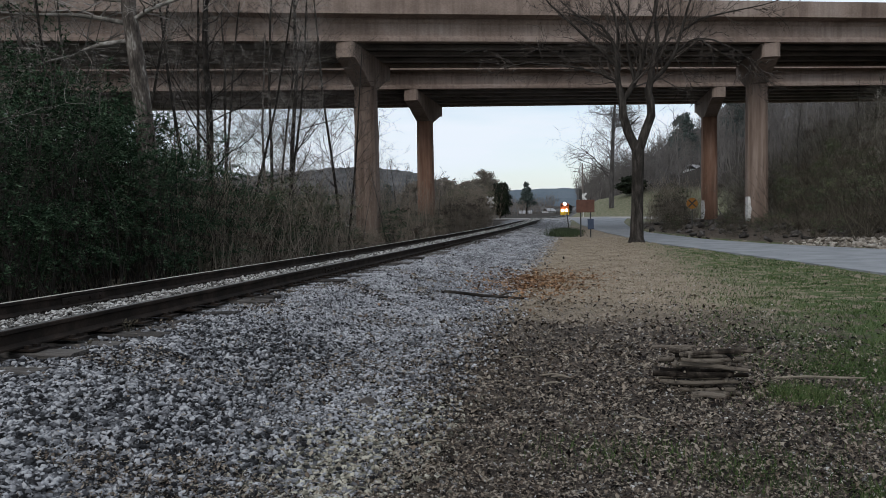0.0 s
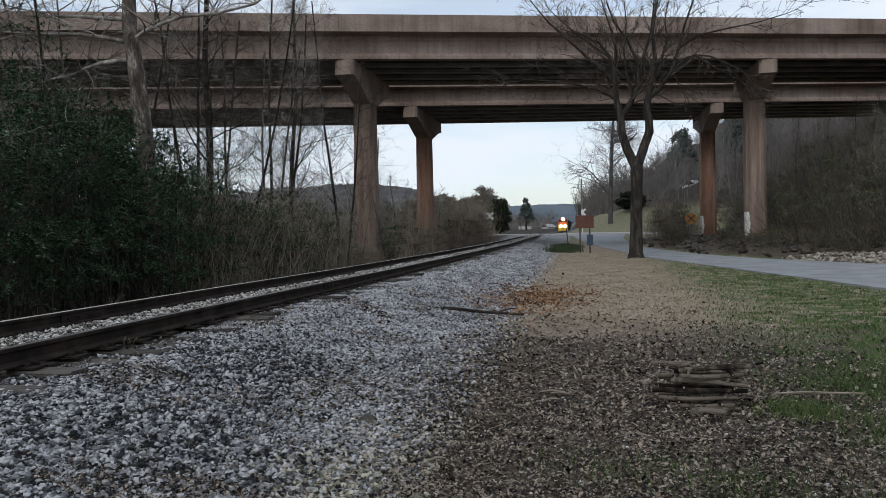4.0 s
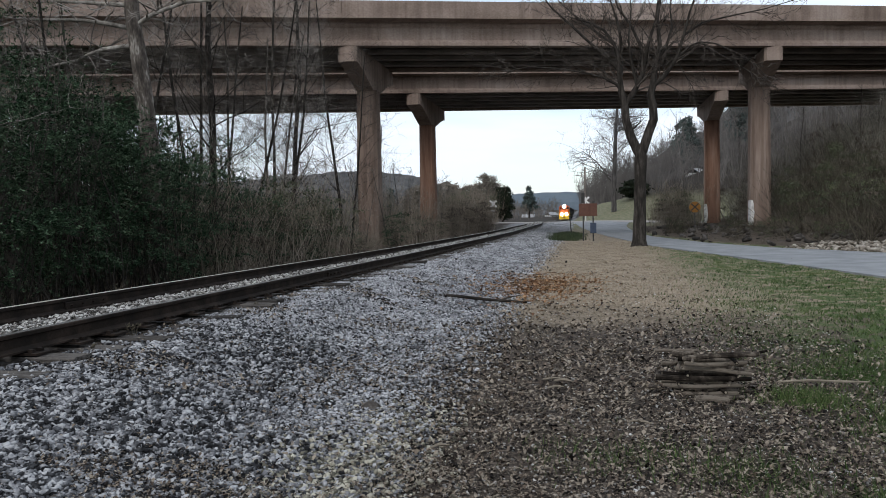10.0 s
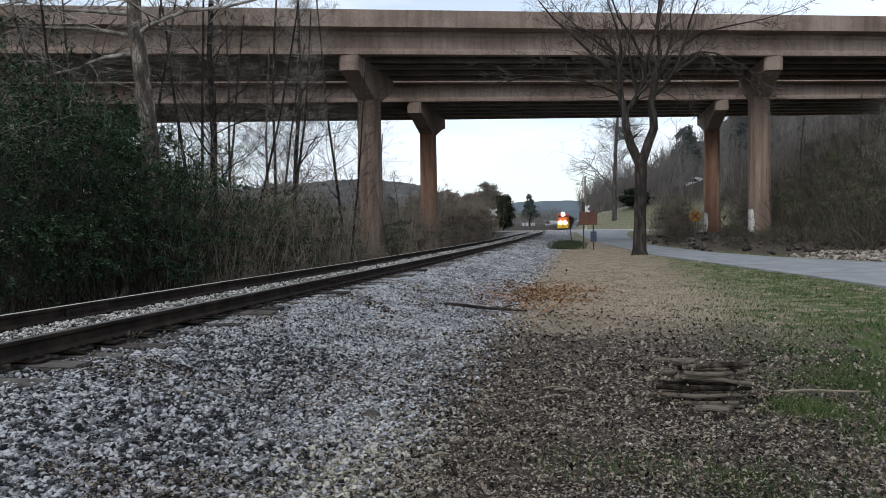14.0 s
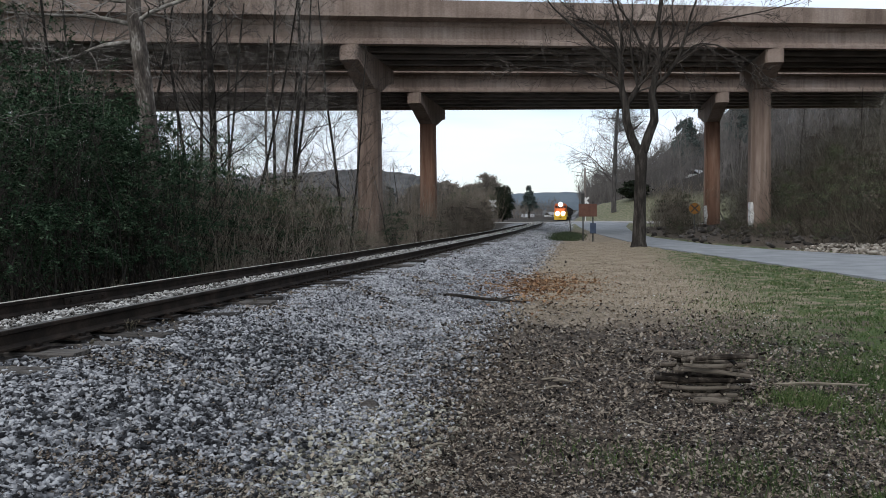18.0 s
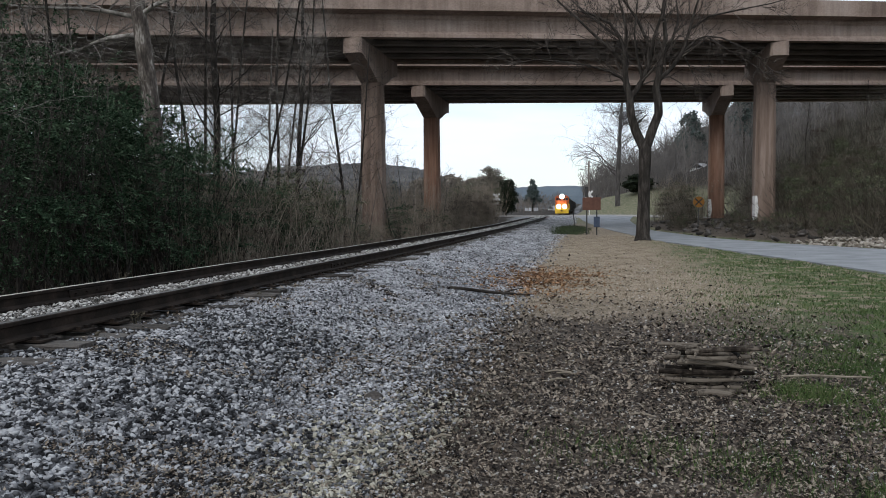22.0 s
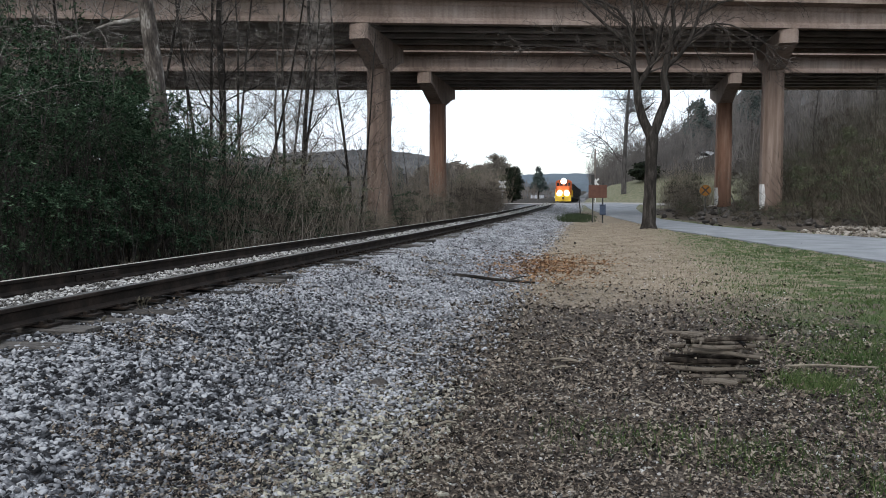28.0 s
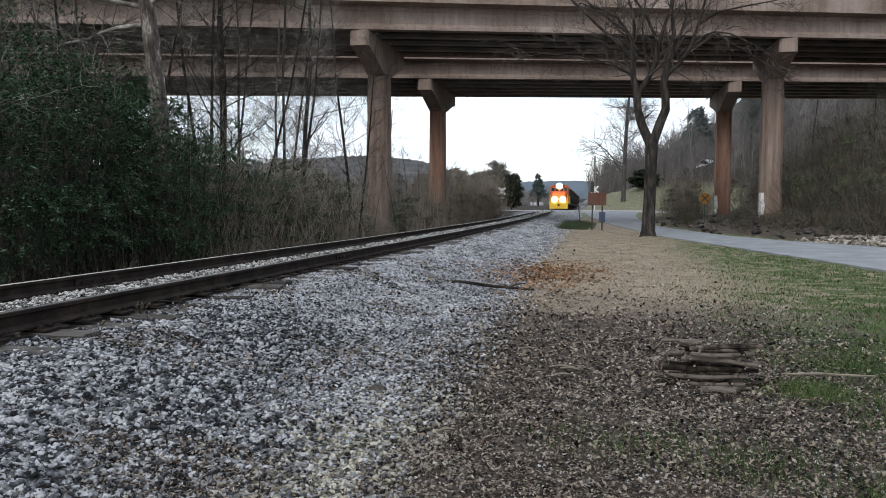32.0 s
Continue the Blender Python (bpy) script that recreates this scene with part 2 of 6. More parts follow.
SCRUB = material("brown_scrub_stems", [(0.11, 0.091, 0.07), (0.23, 0.192, 0.15), (0.38, 0.325, 0.265)], 0.8, 0.95, 0.0, island=0.4)
EVERGREEN = material("dark_evergreen_leaves", [(0.008, 0.018, 0.010), (0.036, 0.066, 0.036), (0.118, 0.17, 0.105)], 1.7, 0.9, 0.0, island=0.3, spec=0.05, fine=6)
CEDAR_GREEN = material("cedar_foliage", [(0.007, 0.011, 0.006), (0.017, 0.024, 0.012), (0.035, 0.045, 0.024)], 1.0, 0.85, 0.0, island=0.4)
STICK_WOOD = material("barked_stick_wood", [(0.005, 0.004, 0.0034), (0.015, 0.0118, 0.0095), (0.042, 0.034, 0.0275), (0.14, 0.118, 0.096)], 11, 0.95, 0.8, per_object=0.65, stretch=(1, 1, 1), spec=0.1)
CUT_WOOD = material("cut_wood_face", [(0.13, 0.11, 0.085), (0.29, 0.25, 0.195)], 9, 0.85, 0.1)
SIGN_BROWN = material("brown_painted_metal", [(0.10, 0.045, 0.03), (0.15, 0.07, 0.05)], 4, 0.6, 0.05, 0.1)
POST_METAL = material("dark_steel_post", [(0.04, 0.04, 0.04), (0.08, 0.075, 0.07)], 6, 0.6, 0.1, 0.5)
BLUE_BOX = material("faded_blue_paint", [(0.035, 0.05, 0.085), (0.065, 0.085, 0.13)], 4, 0.6, 0.05)
SIGN_YELLOW = material("yellow_sign_face", [(0.16, 0.066, 0.008), (0.225, 0.096, 0.011)], 3, 0.5, 0.0)
BLACK_PAINT = material("black_paint", [(0.012, 0.012, 0.012), (0.025, 0.024, 0.023)], 5, 0.6, 0.0)
SIGN_WHITE = material("white_sign_face", [(0.6, 0.6, 0.58), (0.78, 0.78, 0.76)], 4, 0.5, 0.0)
POLE_WOOD = material("grey_pole_wood", [(0.12, 0.10, 0.09), (0.24, 0.21, 0.19)], 2, 0.9, 0.3, stretch=(3, 3, 0.3))
GALVANISED = material("galvanised_steel", [(0.3, 0.3, 0.3), (0.42, 0.42, 0.42)], 4, 0.5, 0.05, 0.6)
LOCO_ORANGE = material("orange_locomotive_paint", [(0.42, 0.085, 0.02), (0.56, 0.12, 0.03)], 1.5, 0.5, 0.0)
LOCO_YELLOW = material("yellow_locomotive_paint", [(0.60, 0.36, 0.02), (0.72, 0.46, 0.03)], 1.5, 0.5, 0.0)
LOCO_DARK = material("grimy_dark_steel", [(0.02, 0.018, 0.017), (0.05, 0.045, 0.04)], 2, 0.8, 0.1, 0.2)
GLASS_DARK = material("dark_cab_glass", [(0.012, 0.014, 0.016), (0.02, 0.022, 0.025)], 1, 0.08, 0.0, spec=0.6)
LAMP_GLOW = material("headlamp_glare", [(1, 0.95, 0.85), (1, 0.95, 0.85)], 1, 0.3, 0.0, glow=((1.0, 0.93, 0.82), 14.0))
CAR_STEEL = material("dark_hopper_steel", [(0.025, 0.024, 0.024), (0.055, 0.052, 0.05), (0.08, 0.07, 0.065)], 1.2, 0.8, 0.2, 0.1)
HOUSE_WHITE = material("white_siding", [(0.45, 0.45, 0.44), (0.62, 0.62, 0.6)], 1, 0.7, 0.0)
ROOF_GREY = material("grey_shingles", [(0.25, 0.25, 0.26), (0.38, 0.38, 0.385)], 2, 0.9, 0.2)
# Blue haze of the distance is painted into the ridge colour.
RIDGE_FAR = material("haze_tinted_ridge", [(0.085, 0.11, 0.135), (0.125, 0.15, 0.175)], 0.02, 1.0, 0.0, fine=0.25)
RIDGE_NEAR = material("near_wooded_ridge", [(0.04, 0.041, 0.042), (0.078, 0.077, 0.077), (0.12, 0.117, 0.116)], 0.12, 1.0, 0.0, fine=0.7)


# ---- mesh building ----
class Geo:
    """Vertices and faces gathered in world or thing space."""

    def __init__(self):
        self.v, self.f = [], []

    def add(self, verts, faces):
        n = len(self.v)
        self.v.extend(tuple(p) for p in verts)
        self.f.extend(tuple(i + n for i in f) for f in faces)
        return self

    def box(self, x0, x1, y0, y1, z0, z1, b=0.0):
        """A box with its upright and level edges chamfered by b."""
        if b <= 0:
            vs = [(x, y, z) for x in (x0, x1) for y in (y0, y1) for z in (z0, z1)]
            return self.add(vs, [(0, 1, 3, 2), (4, 6, 7, 5), (0, 4, 5, 1), (2, 3, 7, 6), (0, 2, 6, 4), (1, 5, 7, 3)])
        rings = []
        for z, i in ((z0, b), (z0 + b, 0), (z1 - b, 0), (z1, b)):
            rings.append([(x0 + b, y0 + i, z), (x1 - b, y0 + i, z), (x1 - i, y0 + b, z), (x1 - i, y1 - b, z), (x1 - b, y1 - i, z), (x0 + b, y1 - i, z), (x0 + i, y1 - b, z), (x0 + i, y0 + b, z)])
        return self.loft(rings)

    def loft(self, rings, caps=True, close=True):
        k = len(rings[0])
        vs = [p for r in rings for p in r]
        fs = []
        for i in range(len(rings) - 1):
            for j in range(k if close else k - 1):
                a, c = i * k + j, i * k + (j + 1) % k
                fs.append((a, c, c + k, a + k))
        if caps:
            fs.append(tuple(range(k))[::-1])
            fs.append(tuple(range((len(rings) - 1) * k, len(rings) * k)))
        return self.add(vs, fs)

    def tube(self, pts, radii, sides=6, caps=True):
        pts = [Vector(p) for p in pts]
        rings, side = [], None
        for i, p in enumerate(pts):
            d = (pts[min(i + 1, len(pts) - 1)] - pts[max(i - 1, 0)]).normalized()
            if side is None or abs(side.dot(d)) > 0.97:
                side = d.orthogonal()
            side = (side - d * side.dot(d)).normalized()
            up = d.cross(side)
            rings.append([p + (side * math.cos(a) + up * math.sin(a)) * radii[i] for a in (math.tau * k / sides for k in range(sides))])
        return self.loft(rings, caps)

    def cyl(self, a, b, r, sides=16, r2=None):
        return self.tube([a, b], [r, r if r2 is None else r2], sides)

    def mesh(self, name, mat, smooth=False):
        me = bpy.data.meshes.new(name)
        me.from_pydata(self.v, [], self.f)
        me.materials.append(mat)
        if smooth:
            me.polygons.foreach_set("use_smooth", [True] * len(me.polygons))
        me.update()
        return me


def cloud_mesh(name, verts, loops, size, mat):
    """A mesh of many equal faces from number arrays; size is the corners of each face."""
    me = bpy.data.meshes.new(name)
    n = len(loops) // size
    me.vertices.add(len(verts))
    me.vertices.foreach_set("co", np.asarray(verts, dtype=np.float32).ravel())
    me.loops.add(len(loops))
    me.loops.foreach_set("vertex_index", np.asarray(loops, dtype=np.int32))
    me.polygons.add(n)
    me.polygons.foreach_set("loop_start", np.arange(0, n * size, size, dtype=np.int32))
    me.materials.append(mat)
    me.update(calc_edges=True)
    me.validate()
    return me


def part(name, geo, mat, parent=None, label="", smooth=False):
    me = geo if isinstance(geo, bpy.types.Mesh) else geo.mesh(name, mat, smooth)
    ob = new(name, me)
    if parent:
        ob.parent = parent
    return tagged(ob, label) if label else ob


def thing(name, label, category, m=None, group="", kind=""):
    ob = new(name)
    ob.empty_display_size = 0.2
    if m is not None:
        ob.matrix_world = m
    return tagged(ob, label, category, group, kind)


# ---- plan: track along y, road edges, ground heights ----
TRACK_X, GAUGE = -5.22, 1.50
NEAR_EDGE = ([-12, 8, 17.2, 25, 33.9, 49.5, 58, 80, 96], [12.5, 8.6, 6.14, 4.62, 2.8, 1.35, 0.7, -0.4, -2.0])
FAR_EDGE = ([-12, 8, 20, 26.6, 29.2, 31.3, 36.3, 47.4, 60, 83, 100], [22, 15.5, 11.6, 9.5, 8.1, 7.0, 5.5, 3.9, 3.6, 4.2, 6.0])


def rail_z(y):
    return np.interp(y, [-20, 6, 12, 18, 26, 35, 48, 70, 102, 120, 140, 185, 230, 420], [0.59, 0.59, 0.56, 0.52, 0.49, 0.46, 0.44, 0.49, 0.50, 0.40, 0.22, 0.0, -0.35, -0.4])


def track_x(y):
    """The track's centre line: straight at first, then easing left."""
    return TRACK_X - np.interp(y, [50, 90, 137, 290, 420], [0, 0.35, 0.98, 1.55, 2.0])


def step(a, b, v):
    t = np.clip((v - a) / (b - a), 0, 1)
    return t * t * (3 - 2 * t)


def ground_z(x, y):
    x, y = np.asarray(x, dtype=float), np.asarray(y, dtype=float)
    z = np.zeros(np.broadcast(x, y).shape)
    rz = rail_z(y)
    x0 = x - track_x(y) + TRACK_X
    right = np.interp(x0, [-3.55, -3.1, -2.2, -1.5], [1.0, 0.86, 0.25, 0.0])
    left = np.interp(x0, [-9.2, -7.4, -6.9], [-0.75, 0.6, 1.0])
    bed = np.where(x0 > TRACK_X, right, left) * (rz - 0.235)
    z = z + bed
    z = z - 0.35 * step(-9.0, -14.0, x) * step(70, 30, y)
    # crossing: the ground comes up to the rails
    cross = step(78, 92, y) * step(118, 104, y) * step(24, 8, np.abs(x - TRACK_X))
    z = z * (1 - cross) + cross * (rz - 0.04)
    # wooded bank beyond the road
    s = x - np.interp(y, FAR_EDGE[0], FAR_EDGE[1])
    bank = np.interp(s, [0.3, 1.2, 7.4, 9.2, 19, 42], [0.0, 0.18, 0.45, 1.1, 7.0, 13.0]) * step(84, 74, y)
    # grassy hillside past the bridges
    hill = 20.0 * step(2, 60, x) * step(82, 170, y) + 1.6 * step(0, 13, x) * step(88, 125, y) + 3.0 * step(-3.5, 3, x) * step(95, 130, y)
    z = z + np.maximum(bank, hill)
    # far land climbs to the ridges
    z = z + 6.0 * step(320, 900, y) + 4.0 * step(-25, -160, x) * step(20, 80, y)
    return z


def surface_z(x, y):
    """The ground with its small unevenness."""
    rough = 0.02 * np.sin(x * 2.1 + y * 1.3) * np.sin(y * 1.7 - x * 0.6) + 0.012 * np.sin(x * 5.3 - y * 3.1) + 0.01 * np.sin(y * 6.1 + x * 4.4)
    return ground_z(x, y) + rough * (np.abs(x - TRACK_X) > 1.9)


def axis(stops):
    out = []
    for a, b, n in stops:
        out.extend(np.linspace(a, b, n, endpoint=False))
    return np.array(out + [stops[-1][1]])


# ---- ground ----
def ground_material():
    m = bpy.data.materials.new("track_side_ground")
    m.use_nodes = True
    nt = m.node_tree
    b = nt.nodes["Principled BSDF"]
    b.inputs["Roughness"].default_value = 0.95
    b.inputs["Specular IOR Level"].default_value = 0.2
    co = nt.nodes.new("ShaderNodeTexCoord")
    sep = nt.nodes.new("ShaderNodeSeparateXYZ")
    nt.links.new(co.outputs["Object"], sep.inputs[0])

    def noise_of(scale, detail=4):
        n = nt.nodes.new("ShaderNodeTexNoise")
        n.inputs["Scale"].default_value, n.inputs["Detail"].default_value = scale, detail
        nt.links.new(co.outputs["Object"], n.inputs["Vector"])
        return n.outputs["Fac"]

    def math_of(op, a, c, d=None):
        n = nt.nodes.new("ShaderNodeMath")
        n.operation = op
        for i, v in enumerate((a, c, d)):
            if v is None:
                continue
            if isinstance(v, (int, float)):
                n.inputs[i].default_value = v
            else:
                nt.links.new(v, n.inputs[i])
        return n.outputs[0]

    def ranged(v, a, c):
        n = nt.nodes.new("ShaderNodeMapRange")
        n.interpolation_type = "SMOOTHSTEP"
        nt.links.new(v, n.inputs["Value"])
        n.inputs["From Min"].default_value, n.inputs["From Max"].default_value = a, c
        return n.outputs["Result"]

    def ramp_of(fac, colours):
        r = nt.nodes.new("ShaderNodeValToRGB")
        el = r.color_ramp.elements
        for i, c in enumerate(colours):
            p = 0.3 + 0.4 * i / (len(colours) - 1)
            e = el[i] if i < 2 else el.new(p)
            e.position, e.color = p, (*c, 1)
        nt.links.new(fac, r.inputs["Fac"])
        return r.outputs["Color"]

    def blend(f, a, c):
        n = nt.nodes.new("ShaderNodeMix")
        n.data_type = "RGBA"
        nt.links.new(f, n.inputs["Factor"])
        nt.links.new(a, n.inputs["A"])
        nt.links.new(c, n.inputs["B"])
        return n.outputs["Result"]

    big, mid, fine = noise_of(0.45), noise_of(3.0), noise_of(28.0, 5)
    grain = math_of("MULTIPLY_ADD", mid, 0.35, math_of("MULTIPLY", fine, 0.65))
    x = math_of("MULTIPLY_ADD", math_of("SUBTRACT", big, 0.5), 3.0, sep.outputs["X"])
    x = math_of("MULTIPLY_ADD", math_of("SUBTRACT", mid, 0.5), 1.0, x)
    y = math_of("MULTIPLY_ADD", math_of("SUBTRACT", big, 0.5), 6.0, sep.outputs["Y"])
    litter = ramp_of(grain, [(0.010, 0.008, 0.0065), (0.038, 0.03, 0.024), (0.092, 0.074, 0.06), (0.2, 0.17, 0.14)])
    dry = ramp_of(grain, [(0.10, 0.078, 0.056), (0.255, 0.205, 0.15), (0.42, 0.35, 0.265)])
    green = ramp_of(grain, [(0.02, 0.036, 0.010), (0.046, 0.075, 0.02), (0.10, 0.122, 0.047)])
    field = ramp_of(mid, [(0.085, 0.10, 0.048), (0.15, 0.145, 0.085), (0.25, 0.222, 0.16)])
    # stone bed: close by, shade in the gaps between stones is painted dark
    bed_shade = ramp_of(grain, [(0.008, 0.008, 0.009), (0.026, 0.026, 0.028), (0.09, 0.09, 0.095)])
    bed_pale = ramp_of(grain, [(0.06, 0.06, 0.063), (0.14, 0.14, 0.145), (0.24, 0.24, 0.247)])
    # the bed colour turns paler with distance
    bed_shade = blend(ranged(sep.outputs["Y"], 6.0, 15.0), bed_shade, bed_pale)
    # leaf mould floor, darkened further to paint the deep shade under the thicket
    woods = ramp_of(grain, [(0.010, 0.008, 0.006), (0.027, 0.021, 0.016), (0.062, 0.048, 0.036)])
    c = blend(ranged(y, 8.5, 13.0), litter, dry)
    c = blend(math_of("MULTIPLY", math_of("MULTIPLY", ranged(x, 1.4, 3.6), ranged(y, 5.0, 10.0)), ranged(mid, 0.36, 0.58)), c, green)
    c = blend(math_of("MULTIPLY", math_of("MULTIPLY", ranged(x, 3.0, 5.0), ranged(y, 40.0, 26.0)), ranged(mid, 0.4, 0.62)), c, green)
    c = blend(ranged(sep.outputs["Y"], 60.0, 80.0), c, field)
    c = blend(ranged(sep.outputs["Y"], 190.0, 330.0), c, woods)
    c = blend(math_of("MULTIPLY", ranged(sep.outputs["Z"], 3.0, 5.0), ranged(sep.outputs["Y"], 70.0, 90.0)), c, woods)
    c = blend(ranged(math_of("MULTIPLY_ADD", math_of("SUBTRACT", mid, 0.5), 1.2, sep.outputs["X"]), -1.3, -1.9), c, bed_shade)
    dirt = ramp_of(grain, [(0.02, 0.016, 0.013), (0.06, 0.048, 0.04), (0.15, 0.125, 0.105)])
    c = blend(math_of("MULTIPLY", ranged(sep.outputs["X"], -4.6, -4.4), ranged(math_of("MULTIPLY_ADD", mid, 0.6, sep.outputs["X"]), -3.35, -3.6)), c, dirt)
    # below the thicket the ground takes this shade-darkened floor colour
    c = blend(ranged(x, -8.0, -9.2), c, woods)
    # the bank right of the road is bare earth and leaves
    lift = math_of("MULTIPLY", ranged(sep.outputs["Z"], 0.015, 0.09), math_of("MULTIPLY", ranged(sep.outputs["X"], 2.5, 4.5), ranged(sep.outputs["Y"], 86.0, 70.0)))
    bank = ramp_of(grain, [(0.026, 0.02, 0.015), (0.07, 0.054, 0.041), (0.135, 0.108, 0.084)])
    c = blend(lift, c, bank)
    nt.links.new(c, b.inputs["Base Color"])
    bp = nt.nodes.new("ShaderNodeBump")
    bp.inputs["Strength"].default_value, bp.inputs["Distance"].default_value = 0.6, 0.04
    nt.links.new(grain, bp.inputs["Height"])
    nt.links.new(bp.outputs["Normal"], b.inputs["Normal"])
    return m


def build_ground():
    xs = axis([(-3000, -200, 14), (-200, -30, 34), (-30, -10, 30), (-10, 9, 110), (9, 45, 60), (45, 200, 30), (200, 3000, 14)])
    ys = axis([(-400, -12, 12), (-12, 2.5, 16), (2.5, 16, 90), (16, 70, 120), (70, 125, 70), (125, 400, 40), (400, 3000, 20)])
    gx, gy = np.meshgrid(xs, ys)
    gz = surface_z(gx, gy)
    verts = np.stack([gx, gy, gz], -1).reshape(-1, 3)
    w, h = len(xs), len(ys)
    i = (np.arange(h - 1)[:, None] * w + np.arange(w - 1)[None]).ravel()
    me = cloud_mesh("ground", verts, np.stack([i, i + 1, i + 1 + w, i + w], -1).ravel(), 4, ground_material())
    me.polygons.foreach_set("use_smooth", [True] * len(me.polygons))
    return tagged(new("ground", me), "leaf-strewn earth and winter grass beside the gravel bed", "ground", kind="structure")


build_ground()


def strip(near, far, ys, lift, thick, crown=0.0):
    """A paved strip between two edges given as x by y, with thickness."""
    g, rings = Geo(), []
    for y in ys:
        a, c = np.interp(y, near[0], near[1]), np.interp(y, far[0], far[1])
        row = []
        for k in range(7):
            x = a + (c - a) * k / 6
            row.append((x, y, float(ground_z(x, y)) + lift + crown * (1 - (k / 3 - 1) ** 2)))
        rings.append(row + [(c, y, row[-1][2] - thick), (a, y, row[0][2] - thick)])
    return g.loft(rings)


tagged(part("road", strip(NEAR_EDGE, FAR_EDGE, axis([(-12, 16, 12), (16, 60, 60), (60, 95, 24)]), 0.035, 0.12, 0.03), ASPHALT), "narrow grey asphalt road curving towards the crossing", "road", kind="structure")


def build_crossing_road():
    g, rings = Geo(), []
    for x in axis([(-70, -14, 16), (-14, 6, 40), (6, 45, 30)]):
        mid = np.interp(x, [-70, -12, 0, 6, 14, 45], [112, 98, 96, 92, 89, 92])
        ys = np.linspace(mid - 3.2, mid + 3.2, 5)
        top = [(x, y, float(ground_z(x, y)) + 0.06) for y in ys]
        rings.append(top + [(x, ys[-1], top[-1][2] - 0.15), (x, ys[0], top[0][2] - 0.15)])
    tagged(part("crossing_road", g.loft(rings), PALE_GRAVEL), "pale worn road crossing the rails at grade", "road", kind="structure")


build_crossing_road()


# ---- railway track ----
def tie_places():
    rnd, y, rows = random.Random(4), -3.0, []
    while y < 140:
        rows.append(y)
        y += 0.52 + rnd.gauss(0, 0.025)
    return rows


TIES = tie_places()


def build_track():
    track = thing("railway_track", "single railway track with rusty rails on old wooden ties", "railway track", kind="structure")
    prof = [(-0.07, 0), (0.07, 0), (0.07, 0.015), (0.012, 0.04), (0.012, 0.115), (0.036, 0.125), (0.036, 0.152), (0.03, 0.158), (-0.03, 0.158), (-0.036, 0.152), (-0.036, 0.125), (-0.012, 0.115), (-0.012, 0.04), (-0.07, 0.015)]
    ys = axis([(-20, 60, 60), (60, 120, 30), (120, 420, 30)])
    for s in (0.5, -0.5):
        rail = part("rail", Geo().loft([[(track_x(y) + s * GAUGE + a, y, rail_z(y) - 0.16 + c) for a, c in prof] for y in ys]), RAIL_STEEL, track, "rust-brown steel rail")
        head = [(-0.029, 0.158), (0.029, 0.158), (0.024, 0.1615), (-0.024, 0.1615)]
        # the far rail takes the head colour with the painted sky glint
        part("rail_head", Geo().loft([[(track_x(y) + s * GAUGE + a, y, rail_z(y) - 0.16 + c) for a, c in head] for y in ys]), GLINT_HEAD if s < 0 else RAIL_HEAD, rail, "worn running surface, sky glint painted on the far rail")
    rnd = random.Random(4)
    shapes = []
    for k in range(5):
        g = Geo()
        rings = []
        for i in range(7):
            x = -1.3 + 2.6 * i / 6 + rnd.uniform(-0.03, 0.03) * (i in (0, 6))
            w = 0.115 + rnd.uniform(-0.012, 0.008)
            t = rnd.uniform(-0.012, 0.004)
            rings.append([(x, -w, -0.17), (x, w, -0.17), (x, w, -0.015 + t), (x, w - 0.015, t), (x, -w + 0.015, t), (x, -w, -0.015 + t)])
        shapes.append(g.loft(rings).mesh("tie", TIE_WOOD))
    plate = Geo().box(-0.19, 0.19, -0.09, 0.09, 0, 0.018)
    for dx in (-0.11, 0.11):
        for dy in (-0.05, 0.05):
            plate.box(dx - 0.02, dx + 0.02, dy - 0.02, dy + 0.02, 0.018, 0.045)
    plate = plate.mesh("tie_plate", RAIL_STEEL)
    far = Geo()
    for y in TIES:
        z = float(rail_z(y)) - 0.185
        turn = rnd.gauss(0, 1.2)
        if y < 66:
            tie = part("tie", rnd.choice(shapes), None, track)
            tie.matrix_world = pose(TRACK_X + rnd.uniform(-0.16, 0.16), y, z + rnd.uniform(-0.035, 0.0), 0, rnd.gauss(0, 0.4), turn)
            if y < 30:
                for x in (TRACK_X + GAUGE / 2, TRACK_X - GAUGE / 2):
                    part("tie_plate", plate, None, track).matrix_world = pose(x, y, z - 0.001)
        else:
            far.box(track_x(y) - 1.3, track_x(y) + 1.3, y - 0.11, y + 0.11, z - 0.17, z - 0.01)
    tagged(part("far_ties", far, TIE_WOOD, track), kind="stuff")
    bars = Geo()
    for x, y in ((TRACK_X + GAUGE / 2, 13.2), (TRACK_X - GAUGE / 2, 8.3), (TRACK_X + GAUGE / 2, 24.9)):
        z = float(rail_z(y)) - 0.16
        jb = Geo()
        for s in (-1, 1):
            jb.box(x + s * 0.026 - 0.012, x + s * 0.026 + 0.012, y - 0.4, y + 0.4, z + 0.03, z + 0.115, 0.006)
            for k in (-0.3, -0.1, 0.1, 0.3):
                jb.cyl((x + s * 0.035, y + k, z + 0.075), (x + s * 0.065, y + k, z + 0.075), 0.016, 6)
        part("joint_bar", jb, RAIL_STEEL, track)


build_track()


# ---- overpasses ----
SKEW, GRADE = 0.372, 0.0205


